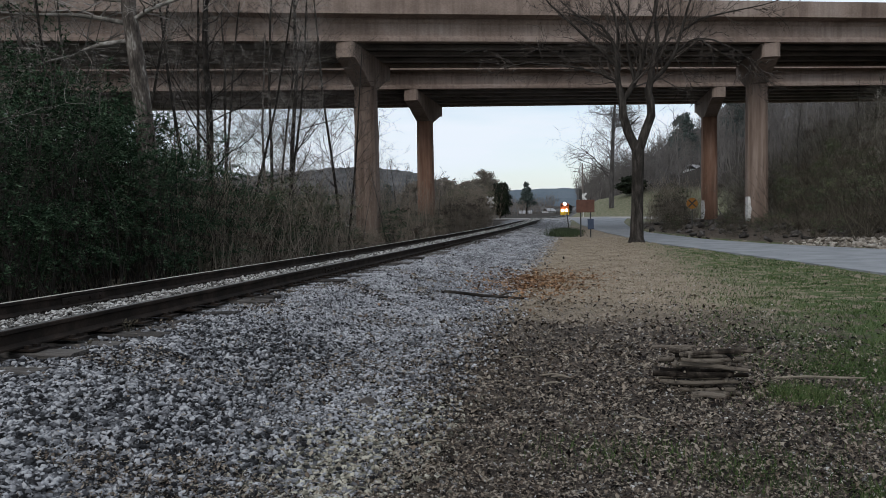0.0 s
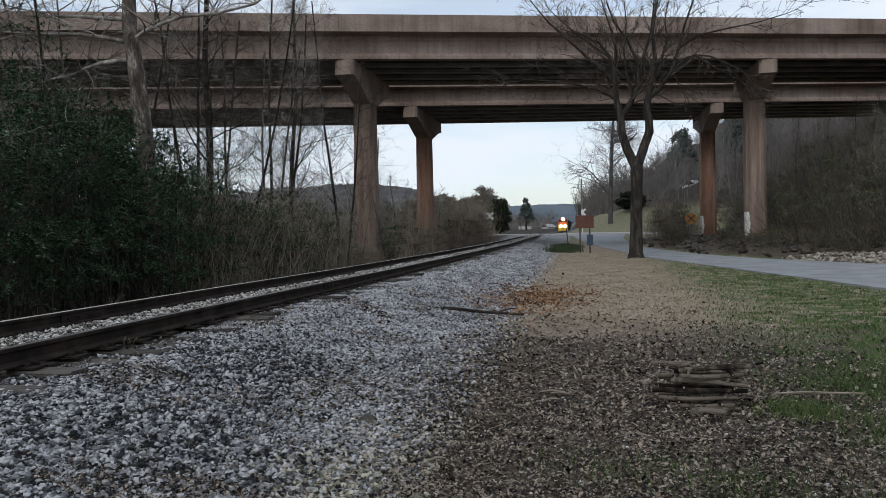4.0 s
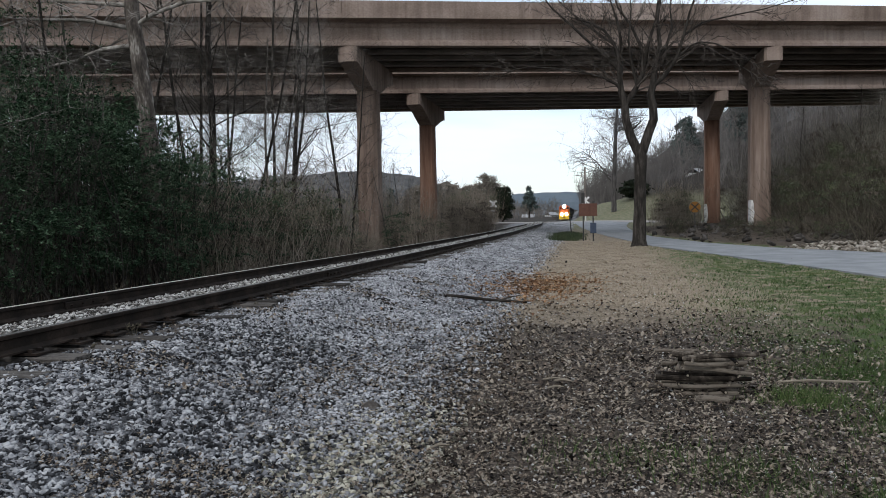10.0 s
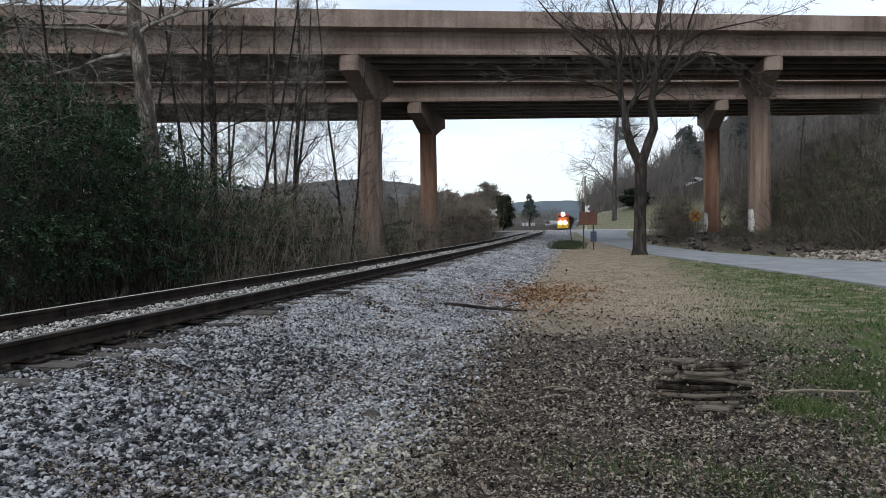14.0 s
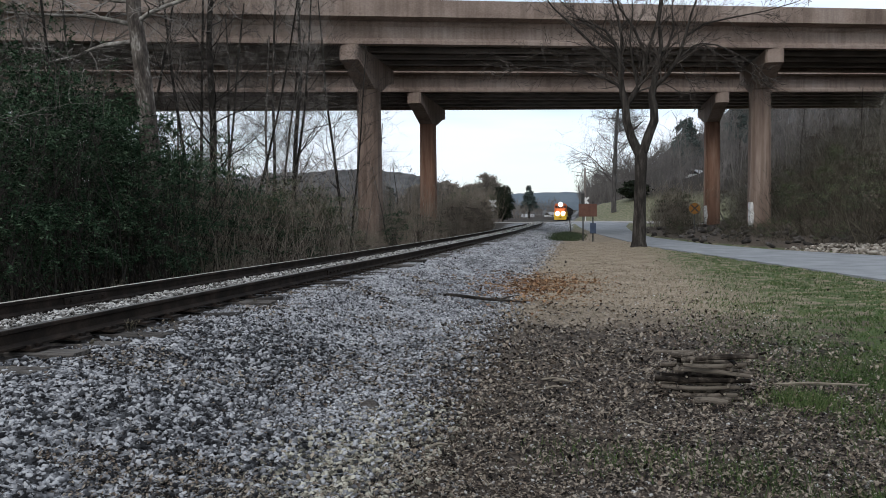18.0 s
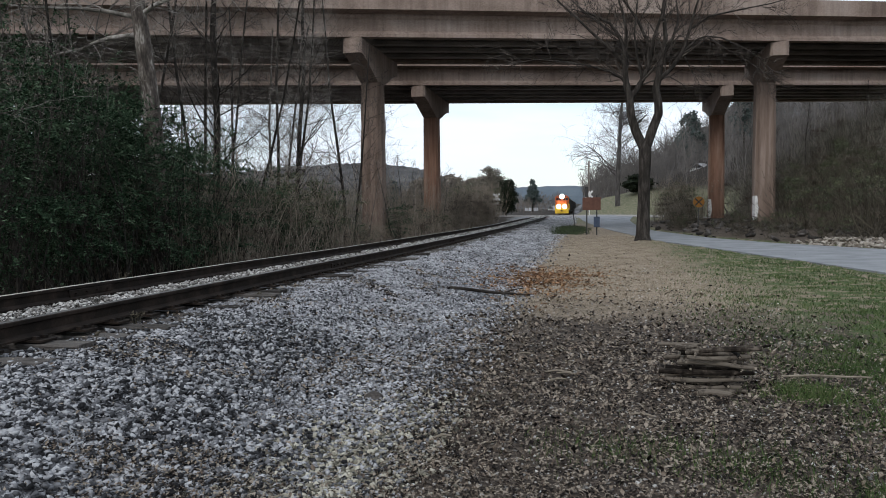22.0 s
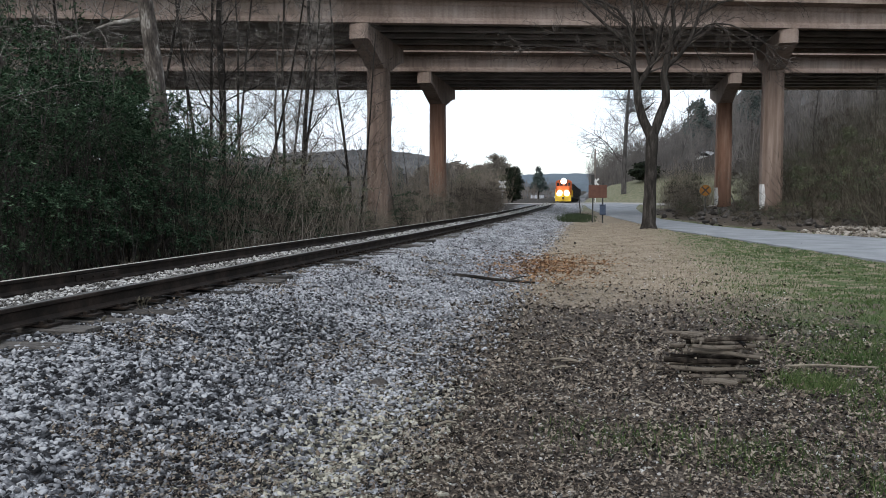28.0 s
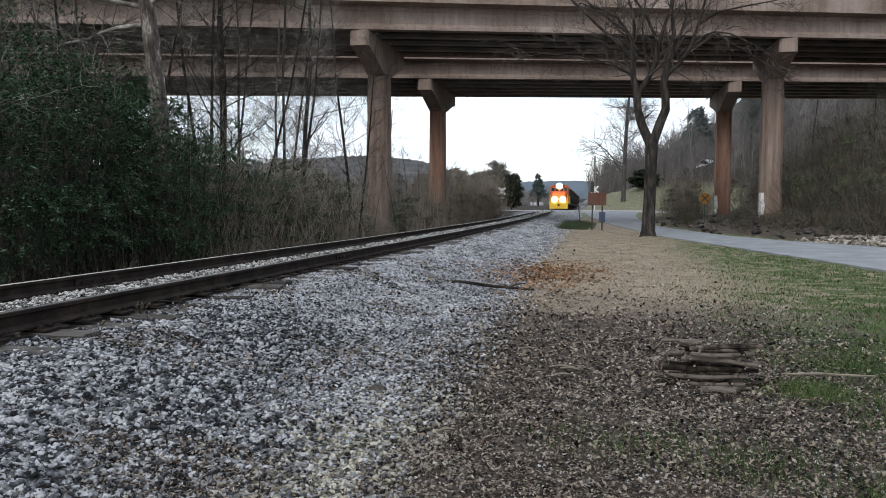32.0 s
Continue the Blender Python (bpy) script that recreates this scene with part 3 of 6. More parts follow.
def build_overpass(y0, lift, piers, width, count, column_mat, label):
    """A concrete girder bridge; y0 is where the front faces of its pier caps lie at x = -12.6."""
    bridge = thing("highway_overpass", label, "bridge", kind="structure", group="twin overpasses")
    cap_top = lambda x: 10.74 + lift + GRADE * (x + 12.6)
    line = lambda x: y0 + SKEW * (x + 12.6)
    spacing = (width - 0.56) / (count - 1)
    # girders, one for each span
    prof = [(-0.28, 0.0), (0.28, 0.0), (0.28, 0.17), (0.09, 0.36), (0.09, 0.98), (0.2, 1.1), (0.2, 1.26), (-0.2, 1.26), (-0.2, 1.1), (-0.09, 0.98), (-0.09, 0.36), (-0.28, 0.17)]
    for a, c in zip(piers[:-1], piers[1:]):
        for k in range(count):
            ends = (a + 0.004, c - 0.004)
            rings = [[(x, line(x) + 0.28 + k * spacing + p, cap_top(x) + 0.03 + q) for p, q in prof] for x in ends]
            # inner girders take a greyer concrete without streaks
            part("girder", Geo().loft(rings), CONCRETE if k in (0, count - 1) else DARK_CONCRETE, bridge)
        for k in range(count - 1):
            for x in (a + 0.5, (a + c) / 2, c - 0.5):
                yy, z = line(x) + 0.28 + k * spacing, cap_top(x)
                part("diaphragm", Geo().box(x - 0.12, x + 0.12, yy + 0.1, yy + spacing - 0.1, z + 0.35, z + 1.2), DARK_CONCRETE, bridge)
    xs = np.linspace(piers[0], piers[-1], 12)
    over = 0.75
    slab = [(-over, 1.31), (-over, 1.50), (width + over, 1.50), (width + over, 1.31), (width + 0.1, 1.27), (-0.1, 1.27)]
    part("deck_slab", Geo().loft([[(x, line(x) + p, cap_top(x) + 0.03 + q) for p, q in slab][::-1] for x in xs]), CONCRETE, bridge)
    rail = [(0.0, 0.0), (0.0, 0.73), (0.15, 0.73), (0.21, 0.25), (0.38, 0.08), (0.38, 0.0)]
    for s, off in ((1, -over - 0.004), (-1, width + over + 0.004)):
        edges = list(piers)
        for a, c in zip(edges[:-1], edges[1:]):
            rings = [[(x, line(x) + off + s * p, cap_top(x) + 1.531 + q) for p, q in rail] for x in (a + 0.008, c - 0.008)]
            part("parapet", Geo().loft(rings), CONCRETE, bridge)
    # piers
    for n, x in enumerate(piers):
        yb, z = line(x), cap_top(x)
        mid = yb + width / 2
        end, drop, foot = 0.82, 1.85, 0.60
        hw = 0.40
        ch = 0.13

        def side(inset):
            near, far = yb + inset, yb + width - inset
            arc = [(0.0, 0.0), (0.12, 0.05), (0.4, 0.3), (0.75, 0.72), (1.0, 1.0)]
            left = [(near + (mid - foot - 0.2 - near) * u, z - end - (drop - end) * w) for u, w in arc]
            right = [(far + (mid + foot + 0.2 - far) * u, z - end - (drop - end) * w) for u, w in arc[::-1]]
            return [(near, z)] + left + right + [(far, z)]

        prof, inner = side(0.0), side(ch)
        rings = [[(x - hw - ch, p, q) for p, q in inner], [(x - hw, p, q) for p, q in prof], [(x + hw, p, q) for p, q in prof], [(x + hw + ch, p, q) for p, q in inner]]
        part("pier_cap", Geo().loft(rings), CONCRETE, bridge, "flared concrete hammerhead cap")
        for k in range(count):
            part("bearing", Geo().box(x - 0.22, x + 0.22, yb + 0.08 + k * spacing, yb + 0.48 + k * spacing, z - 0.001, z + 0.031), BLACK_PAINT, bridge)
        base = float(ground_z(x, mid)) - 0.8
        w, ch = 0.62, 0.17
        ring = lambda zz, r: [(x - r + ch, mid - r, zz), (x + r - ch, mid - r, zz), (x + r, mid - r + ch, zz), (x + r, mid + r - ch, zz), (x + r - ch, mid + r, zz), (x - r + ch, mid + r, zz), (x - r, mid + r - ch, zz), (x - r, mid - r + ch, zz)]
        column = part("pier_column", Geo().loft([ring(base, w + 0.03), ring(z - drop + 0.01, w - 0.03)]), column_mat, bridge, "rust-streaked concrete column")
        if x > 0 and x < 20:
            g = Geo()
            zb = float(ground_z(x, mid)) + 0.05
            rnd = random.Random(n)
            for k in range(9):
                za = zb + k * 0.18
                g.box(x - w - 0.035, x - w + 0.2 - 0.02 * abs(4 - k) + rnd.uniform(-0.012, 0.012), mid - w - 0.036, mid + 0.1, za, za + 0.181)
            part("paint_patch", g, WHITE_PAINT, column, "patch of flaking white paint")
    return bridge


build_overpass(40.5, 0.05, (-60.4, -36.5, -12.67, 11.2, 35.0), 8.1, 5, COLUMN_CONCRETE, "weathered brown concrete girder overpass on hammerhead piers")
build_overpass(56.9, 0.0, (-60.4, -36.5, -12.7, 10.93, 34.6), 10.4, 6, RUSTY_CONCRETE, "weathered concrete girder overpass behind its twin")


# ---- bare trees ----
def grow(rnd, start, way, length, radius, depth, out, spread=0.6, up=0.25, keep=0.72, wob=0.18, kids=(2, 4)):
    """Branches by recursion: out[depth] takes (points, radii)."""
    n = 5 if depth < 2 else 4
    p, d = Vector(start), Vector(way).normalized()
    pts, rad = [p.copy()], [radius]
    for i in range(n):
        d = (d + Vector((rnd.gauss(0, wob), rnd.gauss(0, wob), rnd.gauss(0, wob) + up * 0.25))).normalized()
        p = p + d * (length / n)
        pts.append(p.copy())
        rad.append(radius * (1 - 0.62 * (i + 1) / n))
    out.setdefault(depth, []).append((pts, rad))
    if depth >= out["max"]:
        return
    lead = depth == 0 and out.get("count")
    for k in range(lead or rnd.randint(*kids) + (2 if depth == 0 else 0)):
        i = rnd.randint(2 if depth == 0 else 1, n)
        side = Vector((rnd.gauss(0, 1), rnd.gauss(0, 1), rnd.gauss(0, 0.5)))
        dd = (pts[i] - pts[i - 1]).normalized()
        side = (side - dd * side.dot(dd)).normalized()
        w = dd * (1 - spread * 0.5) + side * spread * rnd.uniform(0.7, 1.3) + Vector((0, 0, up))
        at, scale = pts[i], keep
        if lead:
            f = rnd.uniform(0.25, 1.0)
            j = min(n - 1, int(f * n))
            at = pts[j].lerp(pts[j + 1], f * n - j)
            scale = out["first"] * (1.15 - 0.7 * f)
            i = j
        grow(rnd, at, w, length * scale * rnd.uniform(0.6, 1.05), max(0.004, rad[i] * rnd.uniform(0.15, 0.3) if lead else rad[i] * rnd.uniform(0.5, 0.75)), depth + 1, out, spread, up, keep, wob * 1.15 if depth else max(wob * 1.15, 0.15), kids)


def branch_geo(rows, sides):
    g = Geo()
    for pts, rad in rows:
        g.tube(pts, rad, sides, caps=False)
    return g


def bare_tree_meshes(seed, height, radius, levels, up=0.3, spread=0.6, bark=BARK, twig=TWIG, kids=(3, 5), wob=0.12, keep=0.62, thin=1.0, first=None, count=None):
    rnd = random.Random(seed)
    out = {"max": levels, "first": first, "count": count}
    grow(rnd, (0, 0, -0.3), (rnd.gauss(0, 0.05), rnd.gauss(0, 0.05), 1), height, radius, 0, out, spread, up, keep, wob, kids)
    trunk = branch_geo(out[0], 9).mesh("trunk", bark, True)
    limbs = [branch_geo([row], 6).mesh("limb", bark, True) for row in out.get(1, [])]
    fine = Geo()
    for d in range(2, levels + 1):
        for pts, rad in out.get(d, []):
            fine.tube(pts, [r * thin for r in rad], 4 if d == 2 else 3, caps=False)
    return trunk, limbs, fine.mesh("bare_crown", twig)


def place_tree(meshes, m, label, group="", name="bare_tree", scale=1.0):
    tree = thing(name, label, "tree", m, group)
    new("trunk", meshes[0]).parent = tree
    for me in meshes[1]:
        new("limb", me).parent = tree
    new("bare_crown", meshes[2]).parent = tree
    tree.scale = (scale,) * 3
    return tree


def build_road_tree():
    """The forked tree by the road: two stems opening into arching limbs."""
    rnd = random.Random(21)
    tree = thing("roadside_tree", "bare forked tree with dark bark beside the road", "tree", Matrix.Translation((2.27, 34.2, 0.02)))
    trunk = [(-0.03, 0, -0.2), (0.0, 0, 0.0), (0.0, 0, 0.25), (0.03, 0, 1.5), (0.06, 0, 2.9), (0.08, 0, 3.8), (0.09, 0, 4.15)]
    part("trunk", Geo().tube(trunk, [0.45, 0.37, 0.30, 0.26, 0.25, 0.27, 0.22], 12), BARK, tree, smooth=True)
    # each limb: radius at its foot, drift in depth, then its line as x and height
    limbs = [
        (0.21, 0.1, [(0.05, 3.9), (-0.34, 4.77), (-0.53, 5.46), (-0.57, 6.14), (-0.71, 6.73)]),
        (0.21, -0.1, [(0.1, 3.9), (0.41, 4.84), (0.63, 5.41), (0.61, 5.97), (0.5, 6.43), (0.62, 6.94)]),
        (0.13, 0.5, [(-0.57, 6.02), (-0.04, 6.89), (0.25, 7.56), (0.18, 8.52), (-0.21, 9.46), (-0.8, 10.39), (-1.15, 11.5)]),
        (0.055, 0.1, [(-0.44, 4.87), (-0.06, 5.2), (0.23, 5.48)]),
        (0.075, -0.9, [(-0.71, 6.73), (-0.9, 6.98), (-1.42, 7.27), (-2.26, 7.51), (-3.36, 7.71), (-4.59, 7.82), (-5.84, 7.61)]),
        (0.13, 0.6, [(-0.71, 6.73), (-0.77, 7.36), (-0.79, 8.14), (-0.98, 8.78), (-1.4, 9.44), (-2.12, 9.87), (-3.08, 10.22)]),
        (0.085, -1.4, [(-0.8, 7.61), (-1.32, 8.17), (-2.01, 8.77), (-2.8, 9.52), (-3.57, 10.2), (-4.3, 11.09), (-4.79, 11.88)]),
        (0.085, 1.2, [(-0.79, 8.14), (-0.69, 9.05), (-0.87, 10.03), (-1.15, 11.02), (-1.38, 12.0)]),
        (0.07, 1.6, [(-0.98, 8.78), (-1.64, 9.35), (-2.48, 10.13), (-3.2, 10.91), (-3.8, 11.69)]),
        (0.09, -0.8, [(0.25, 7.56), (0.39, 8.51), (0.73, 9.57), (0.85, 10.64), (0.88, 11.83)]),
        (0.075, -1.0, [(-0.04, 6.89), (-0.27, 7.82), (-0.41, 8.8), (-0.3, 10.0), (-0.44, 11.21)]),
        (0.14, 0.4, [(0.62, 6.94), (0.72, 7.77), (0.91, 8.6), (0.82, 9.69), (1.02, 10.87), (1.21, 11.81)]),
        (0.11, -0.7, [(0.6, 6.81), (1.13, 7.27), (1.56, 7.92), (1.84, 8.81), (2.07, 9.73), (2.4, 10.66), (2.7, 11.46)]),
        (0.08, 1.3, [(0.72, 7.77), (1.19, 8.52), (1.47, 9.41), (1.43, 10.36), (1.67, 11.54)]),
        (0.05, -0.6, [(1.84, 8.81), (2.58, 9.29), (3.71, 9.46), (4.95, 9.62), (6.06, 9.87), (6.95, 10.23)]),
        (0.045, -0.9, [(1.56, 7.92), (2.16, 8.41), (2.48, 8.47), (3.07, 7.98), (3.93, 7.37), (4.79, 6.72)]),
        (0.035, -0.3, [(2.48, 8.47), (3.08, 8.36), (3.94, 7.89), (4.61, 7.39), (5.01, 6.85)]),
        (0.03, 0.4, [(1.65, 7.73), (1.92, 7.23), (2.29, 6.69)]),
    ]
    out = {"max": 5}
    starts = {}
    for n, (r0, drift, line) in enumerate(limbs):
        # a limb leaves its parent at the depth that the parent has there
        y0 = min(starts.items(), key=lambda kv: (kv[0][0] - line[0][0]) ** 2 + (kv[0][1] - line[0][1]) ** 2)[1] if n > 1 else 0.0
        last = len(line) - 1
        pts = [Vector((x, y0 + drift * (i / last) ** 1.2, z)) for i, (x, z) in enumerate(line)]
        for p in pts:
            starts.setdefault((p.x, p.z), p.y)
        taper = 0.3 if n < 2 else 0.85
        rad = [r0 * (1 - taper * i / last) for i in range(last + 1)]
        name = "stem" if n < 2 else "limb"
        part(name, Geo().tube(pts, rad, 9 if r0 > 0.1 else 7, caps=False), BARK, tree, smooth=True)
        if n < 2 or n == 3:
            continue
        droop = n in (15, 16, 17)
        for i in range(1, last + 1):
            d = (pts[i] - pts[i - 1]).normalized()
            for q in range(3 if i < last else 4):
                side = Vector((rnd.gauss(0, 1), rnd.gauss(0, 0.9), rnd.gauss(0, 0.6)))
                side = (side - d * side.dot(d)).normalized()
                w = d * 0.75 + side * rnd.uniform(0.4, 0.9) + Vector((0, 0, -0.15 if droop else 0.12))
                at = pts[i - 1].lerp(pts[i], rnd.uniform(0.25, 1.0))
                grow(rnd, at, w, rnd.uniform(0.9, 1.9) * (0.65 if droop else 1.0), max(0.011, rad[i] * 0.45), 3, out, 0.6, -0.05 if droop else 0.05, 0.6, 0.16, (3, 5))
    fine = Geo()
    for d in (3, 4, 5):
        for pts, rad in out.get(d, []):
            fine.tube(pts, [max(r, 0.0065) for r in rad], 4 if d == 3 else 3, caps=False)
    part("bare_crown", fine, TWIG, tree)


build_road_tree()


def build_sycamore():
    """The mottled tree that leans over the thicket, with long pale limbs."""
    rnd = random.Random(8)
    tree = thing("sycamore_tree", "tall bare sycamore with mottled pale bark in the thicket", "tree", Matrix.Translation((-10.3, 17.0, -0.4)))
    trunk = [(0.05, 0, -0.3), (0.03, 0, 1.5), (0.0, 0, 3.3), (-0.08, 0, 4.3), (-0.14, 0, 5.0), (-0.25, 0, 5.95), (-0.37, 0, 6.85), (-0.36, 0, 7.7), (-0.45, 0.1, 10.5), (-0.3, 0, 13)]
    part("trunk", Geo().tube(trunk, [0.30, 0.26, 0.235, 0.22, 0.205, 0.19, 0.175, 0.16, 0.12, 0.05], 12), PALE_BARK, tree, smooth=True)
    out = {"max": 3}
    runs = [
        [(-0.3, 0, 6.55), (0.05, -0.05, 6.72), (0.38, -0.1, 6.82), (1.12, -0.2, 6.97), (2.0, -0.2, 6.98), (2.99, -0.3, 7.1), (3.9, -0.4, 7.6)],
        [(-0.3, 0, 6.1), (-1.08, -0.1, 6.03), (-1.5, -0.1, 5.92), (-1.8, -0.1, 5.8), (-2.42, -0.1, 5.72), (-3.0, -0.1, 5.6)],
        [(-0.35, 0, 6.5), (-1.1, -0.1, 6.66), (-1.74, -0.1, 6.77), (-2.83, -0.1, 6.85), (-3.78, -0.1, 6.97)],
        [(-0.36, 0, 7.05), (-1.1, 0.1, 7.16), (-1.72, 0.1, 7.24), (-2.5, 0.1, 7.32), (-3.43, 0.1, 7.56)],
        [(-0.4, 0, 8.4), (0.3, 0.3, 9.2), (0.8, 0.5, 10.2), (1.4, 0.6, 11.2)],
    ]
    for pts in runs:
        r0 = 0.062
        part("limb", Geo().tube(pts, [r0 * (1 - 0.7 * i / (len(pts) - 1)) for i in range(len(pts))], 7), LIMB_BARK, tree, "pale crooked limb", True)
        for i in range(1, len(pts)):
            for q in range(3):
                grow(rnd, pts[i], (rnd.gauss(0, 0.6), rnd.gauss(0, 0.6), rnd.uniform(-0.2, 0.9)), rnd.uniform(0.8, 1.8), 0.022, 1, out, 0.6, 0.1, 0.6, 0.2, (2, 4))
    fine = Geo()
    for d in (1, 2, 3):
        for pts, rad in out.get(d, []):
            fine.tube(pts, [max(r, 0.004) for r in rad], 3, caps=False)
    part("bare_crown", fine, PALE_TWIG, tree)


build_sycamore()


def build_bare_trees():
    rnd = random.Random(31)
    slim = [bare_tree_meshes(40 + k, rnd.uniform(11, 13), rnd.uniform(0.07, 0.1), 3, 0.12, 0.95, kids=(4, 5), wob=0.05, keep=0.55, first=0.2, count=34, thin=0.8, bark=SLIM_BARK, twig=PALE_TWIG) for k in range(4)]
    wide = [bare_tree_meshes(60 + k, rnd.uniform(9, 11), 0.2, 3, 0.15, 0.8, kids=(5, 7), bark=FAR_TWIG, twig=FAR_TWIG, thin=1.3) for k in range(2)]
    # the dark trunks at the edge of the thicket: foot, lean and thickness
    edge = ((-11.29, 22, -1.0, 0.14), (-12.6, 23, 8, 0.07), (-12.78, 26, 7.4, 0.06), (-11.4, 24, 9, 0.055), (-12.74, 30, 2.0, 0.08), (-12.83, 31, 1.1, 0.07), (-11.28, 28, 1.8, 0.11), (-11.0, 27, 7.0, 0.065), (-10.74, 33, 1.2, 0.075), (-10.73, 20, -7.5, 0.06), (-11.32, 36, 3.3, 0.06), (-13.62, 28, -3.8, 0.07), (-13.0, 19.5, 4.0, 0.06), (-12.0, 16.0, -5.0, 0.05))
    for i, (x, y, lean, radius) in enumerate(edge):
        tree = bare_tree_meshes(140 + i, 12.5 if radius > 0.07 else 10.0, radius, 3, 0.16, 0.9, kids=(5, 6), wob=0.045, keep=0.62, first=0.24, count=32, thin=1.05, bark=BLACK_BARK, twig=PALE_TWIG if i % 2 else TWIG)
        place_tree(tree, pose(x, y, float(ground_z(x, y)) - 0.05, 0, lean, 0), "slender dark-barked bare tree among dense trackside scrub", "bare trees along the track")
    spots = [(-14.5, 27.5), (-17.5, 30.0), (-14.2, 20.0), (-13.5, 50.0), (-16.5, 55.0), (-10.7, 10.5), (-12.4, 14.9), (-13.2, 18.2), (-13.6, 12.0), (-16.0, 37.0)]
    for i, (x, y) in enumerate(spots):
        place_tree(slim[i % 4], pose(x, y, float(ground_z(x, y)) - 0.05, rnd.gauss(0, 4), rnd.gauss(0, 4), rnd.uniform(0, 360)), "slender pale bare tree among dense trackside scrub", "bare trees along the track", scale=rnd.uniform(0.7, 1.0))
    for k in range(5):
        x, y = rnd.uniform(-12.5, -10.2), rnd.uniform(36, 54)
        place_tree(slim[k % 4], pose(x, y, float(ground_z(x, y)) - 0.05, rnd.gauss(0, 5), rnd.gauss(0, 5), rnd.uniform(0, 360)), "young bare sapling standing in the scrub", "saplings in the scrub", "sapling", rnd.uniform(0.3, 0.42))
    for i, (x, y) in enumerate(((16.5, 36), (18, 44), (20.5, 50), (22, 40), (24, 46), (19, 58), (26, 56), (22, 64), (28, 50), (17.5, 66), (19.5, 33), (15.5, 60))):
        place_tree(slim[i % 4], pose(x, y, float(ground_z(x, y)) - 0.05, rnd.gauss(0, 5), rnd.gauss(0, 6), rnd.uniform(0, 360)), "young pale bare tree on the wooded bank", "saplings on the bank", "sapling", rnd.uniform(0.4, 0.62))
    lone = bare_tree_meshes(93, 16.0, 0.38, 4, 0.02, 1.0, kids=(5, 6), bark=LONE_BARK, twig=LONE_TWIG, wob=0.06, keep=0.62, thin=1.7, first=0.5, count=34)
    place_tree(lone, pose(3.9, 110, float(ground_z(3.9, 110))), "tall straight bare tree on the grassy slope")
    for i, (x, y, s) in enumerate(((12, 125, 1.0), (22, 130, 1.1), (30, 120, 1.0), (18, 150, 1.2), (34, 140, 1.2), (9, 165, 1.1), (27, 165, 1.2), (14, 118, 0.7), (20, 100, 0.8), (26, 95, 0.9), (15, 88, 0.6), (40, 110, 1.2), (5, 190, 1.0), (46, 150, 1.1))):
        place_tree(wide[i % 2], pose(x, y, float(ground_z(x, y)) - 0.05, 0, 0, rnd.uniform(0, 360)), "tall bare tree on the far grassy slope", "bare trees on the slope", scale=s * 0.72)


build_bare_trees()


# ---- scrub, thicket, evergreens ----
def stems_mesh(seed, count, height, size, lean=0.25, mat=SCRUB, thick=0.008):
    rnd = random.Random(seed)
    g = Geo()
    for i in range(count):
        a, r = rnd.uniform(0, math.tau), size * math.sqrt(rnd.random())
        p = Vector((math.cos(a) * r, math.sin(a) * r, -0.2))
        h = height * rnd.uniform(0.45, 1.0)
        d = Vector((rnd.gauss(0, lean), rnd.gauss(0, lean), 1)).normalized()
        pts = [p.copy()]
        for k in range(4):
            d = (d + Vector((rnd.gauss(0, 0.12), rnd.gauss(0, 0.12), 0.03))).normalized()
            p = p + d * h / 4
            pts.append(p.copy())
        r0 = thick * rnd.uniform(0.6, 1.4)
        g.tube(pts, [r0, r0 * 0.9, r0 * 0.75, r0 * 0.55, r0 * 0.3], 3, caps=False)
        for k in range(rnd.randint(5, 9)):
            i = rnd.randint(1, 4)
            q = pts[i]
            e = (d + Vector((rnd.gauss(0, 0.7), rnd.gauss(0, 0.7), rnd.uniform(0, 0.5)))).normalized()
            ln = h * rnd.uniform(0.12, 0.3)
            m2 = q + (e + Vector((rnd.gauss(0, 0.2), rnd.gauss(0, 0.2), 0.15))).normalized() * ln
            g.tube([q, m2], [r0 * 0.5, r0 * 0.2], 3, caps=False)
    return g.mesh("stems", mat)


def leaf_cloud(seed, count, centre, radii, size, mat, name="leaves", flat=0.6, shell=0.45, cone=0.0, slim=0.42):
    """Small folded leaves gathered in clumps round a centre."""
    r = np.random.RandomState(seed)
    clumps = r.normal(size=(max(8, count // 90), 3))
    clumps /= np.linalg.norm(clumps, axis=1)[:, None]
    clumps *= (shell + (1 - shell) * r.random_sample(len(clumps)) ** 0.6)[:, None]
    c = clumps[r.randint(0, len(clumps), count)] * np.array(radii) + np.array(centre)
    c = c + r.normal(size=(count, 3)) * np.array(radii) * np.array([0.16, 0.16, 0.055])
    f = np.clip((c[:, 2] - centre[2]) / radii[2] * 0.5 + 0.5, 0, 1)
    c[:, :2] *= (1 - cone * f)[:, None] * (1 + 0.35 * cone)
    a = r.normal(size=(count, 3))
    a[:, 2] *= flat
    a /= np.linalg.norm(a, axis=1)[:, None]
    b = np.cross(a, r.normal(size=(count, 3)))
    b /= np.linalg.norm(b, axis=1)[:, None]
    s = size * r.uniform(0.6, 1.3, (count, 1))
    v = np.stack([c - a * s, c - b * s * slim, c + a * s, c + b * s * slim], 1).reshape(-1, 3)
    return cloud_mesh(name, v, np.arange(count * 4), 4, mat)


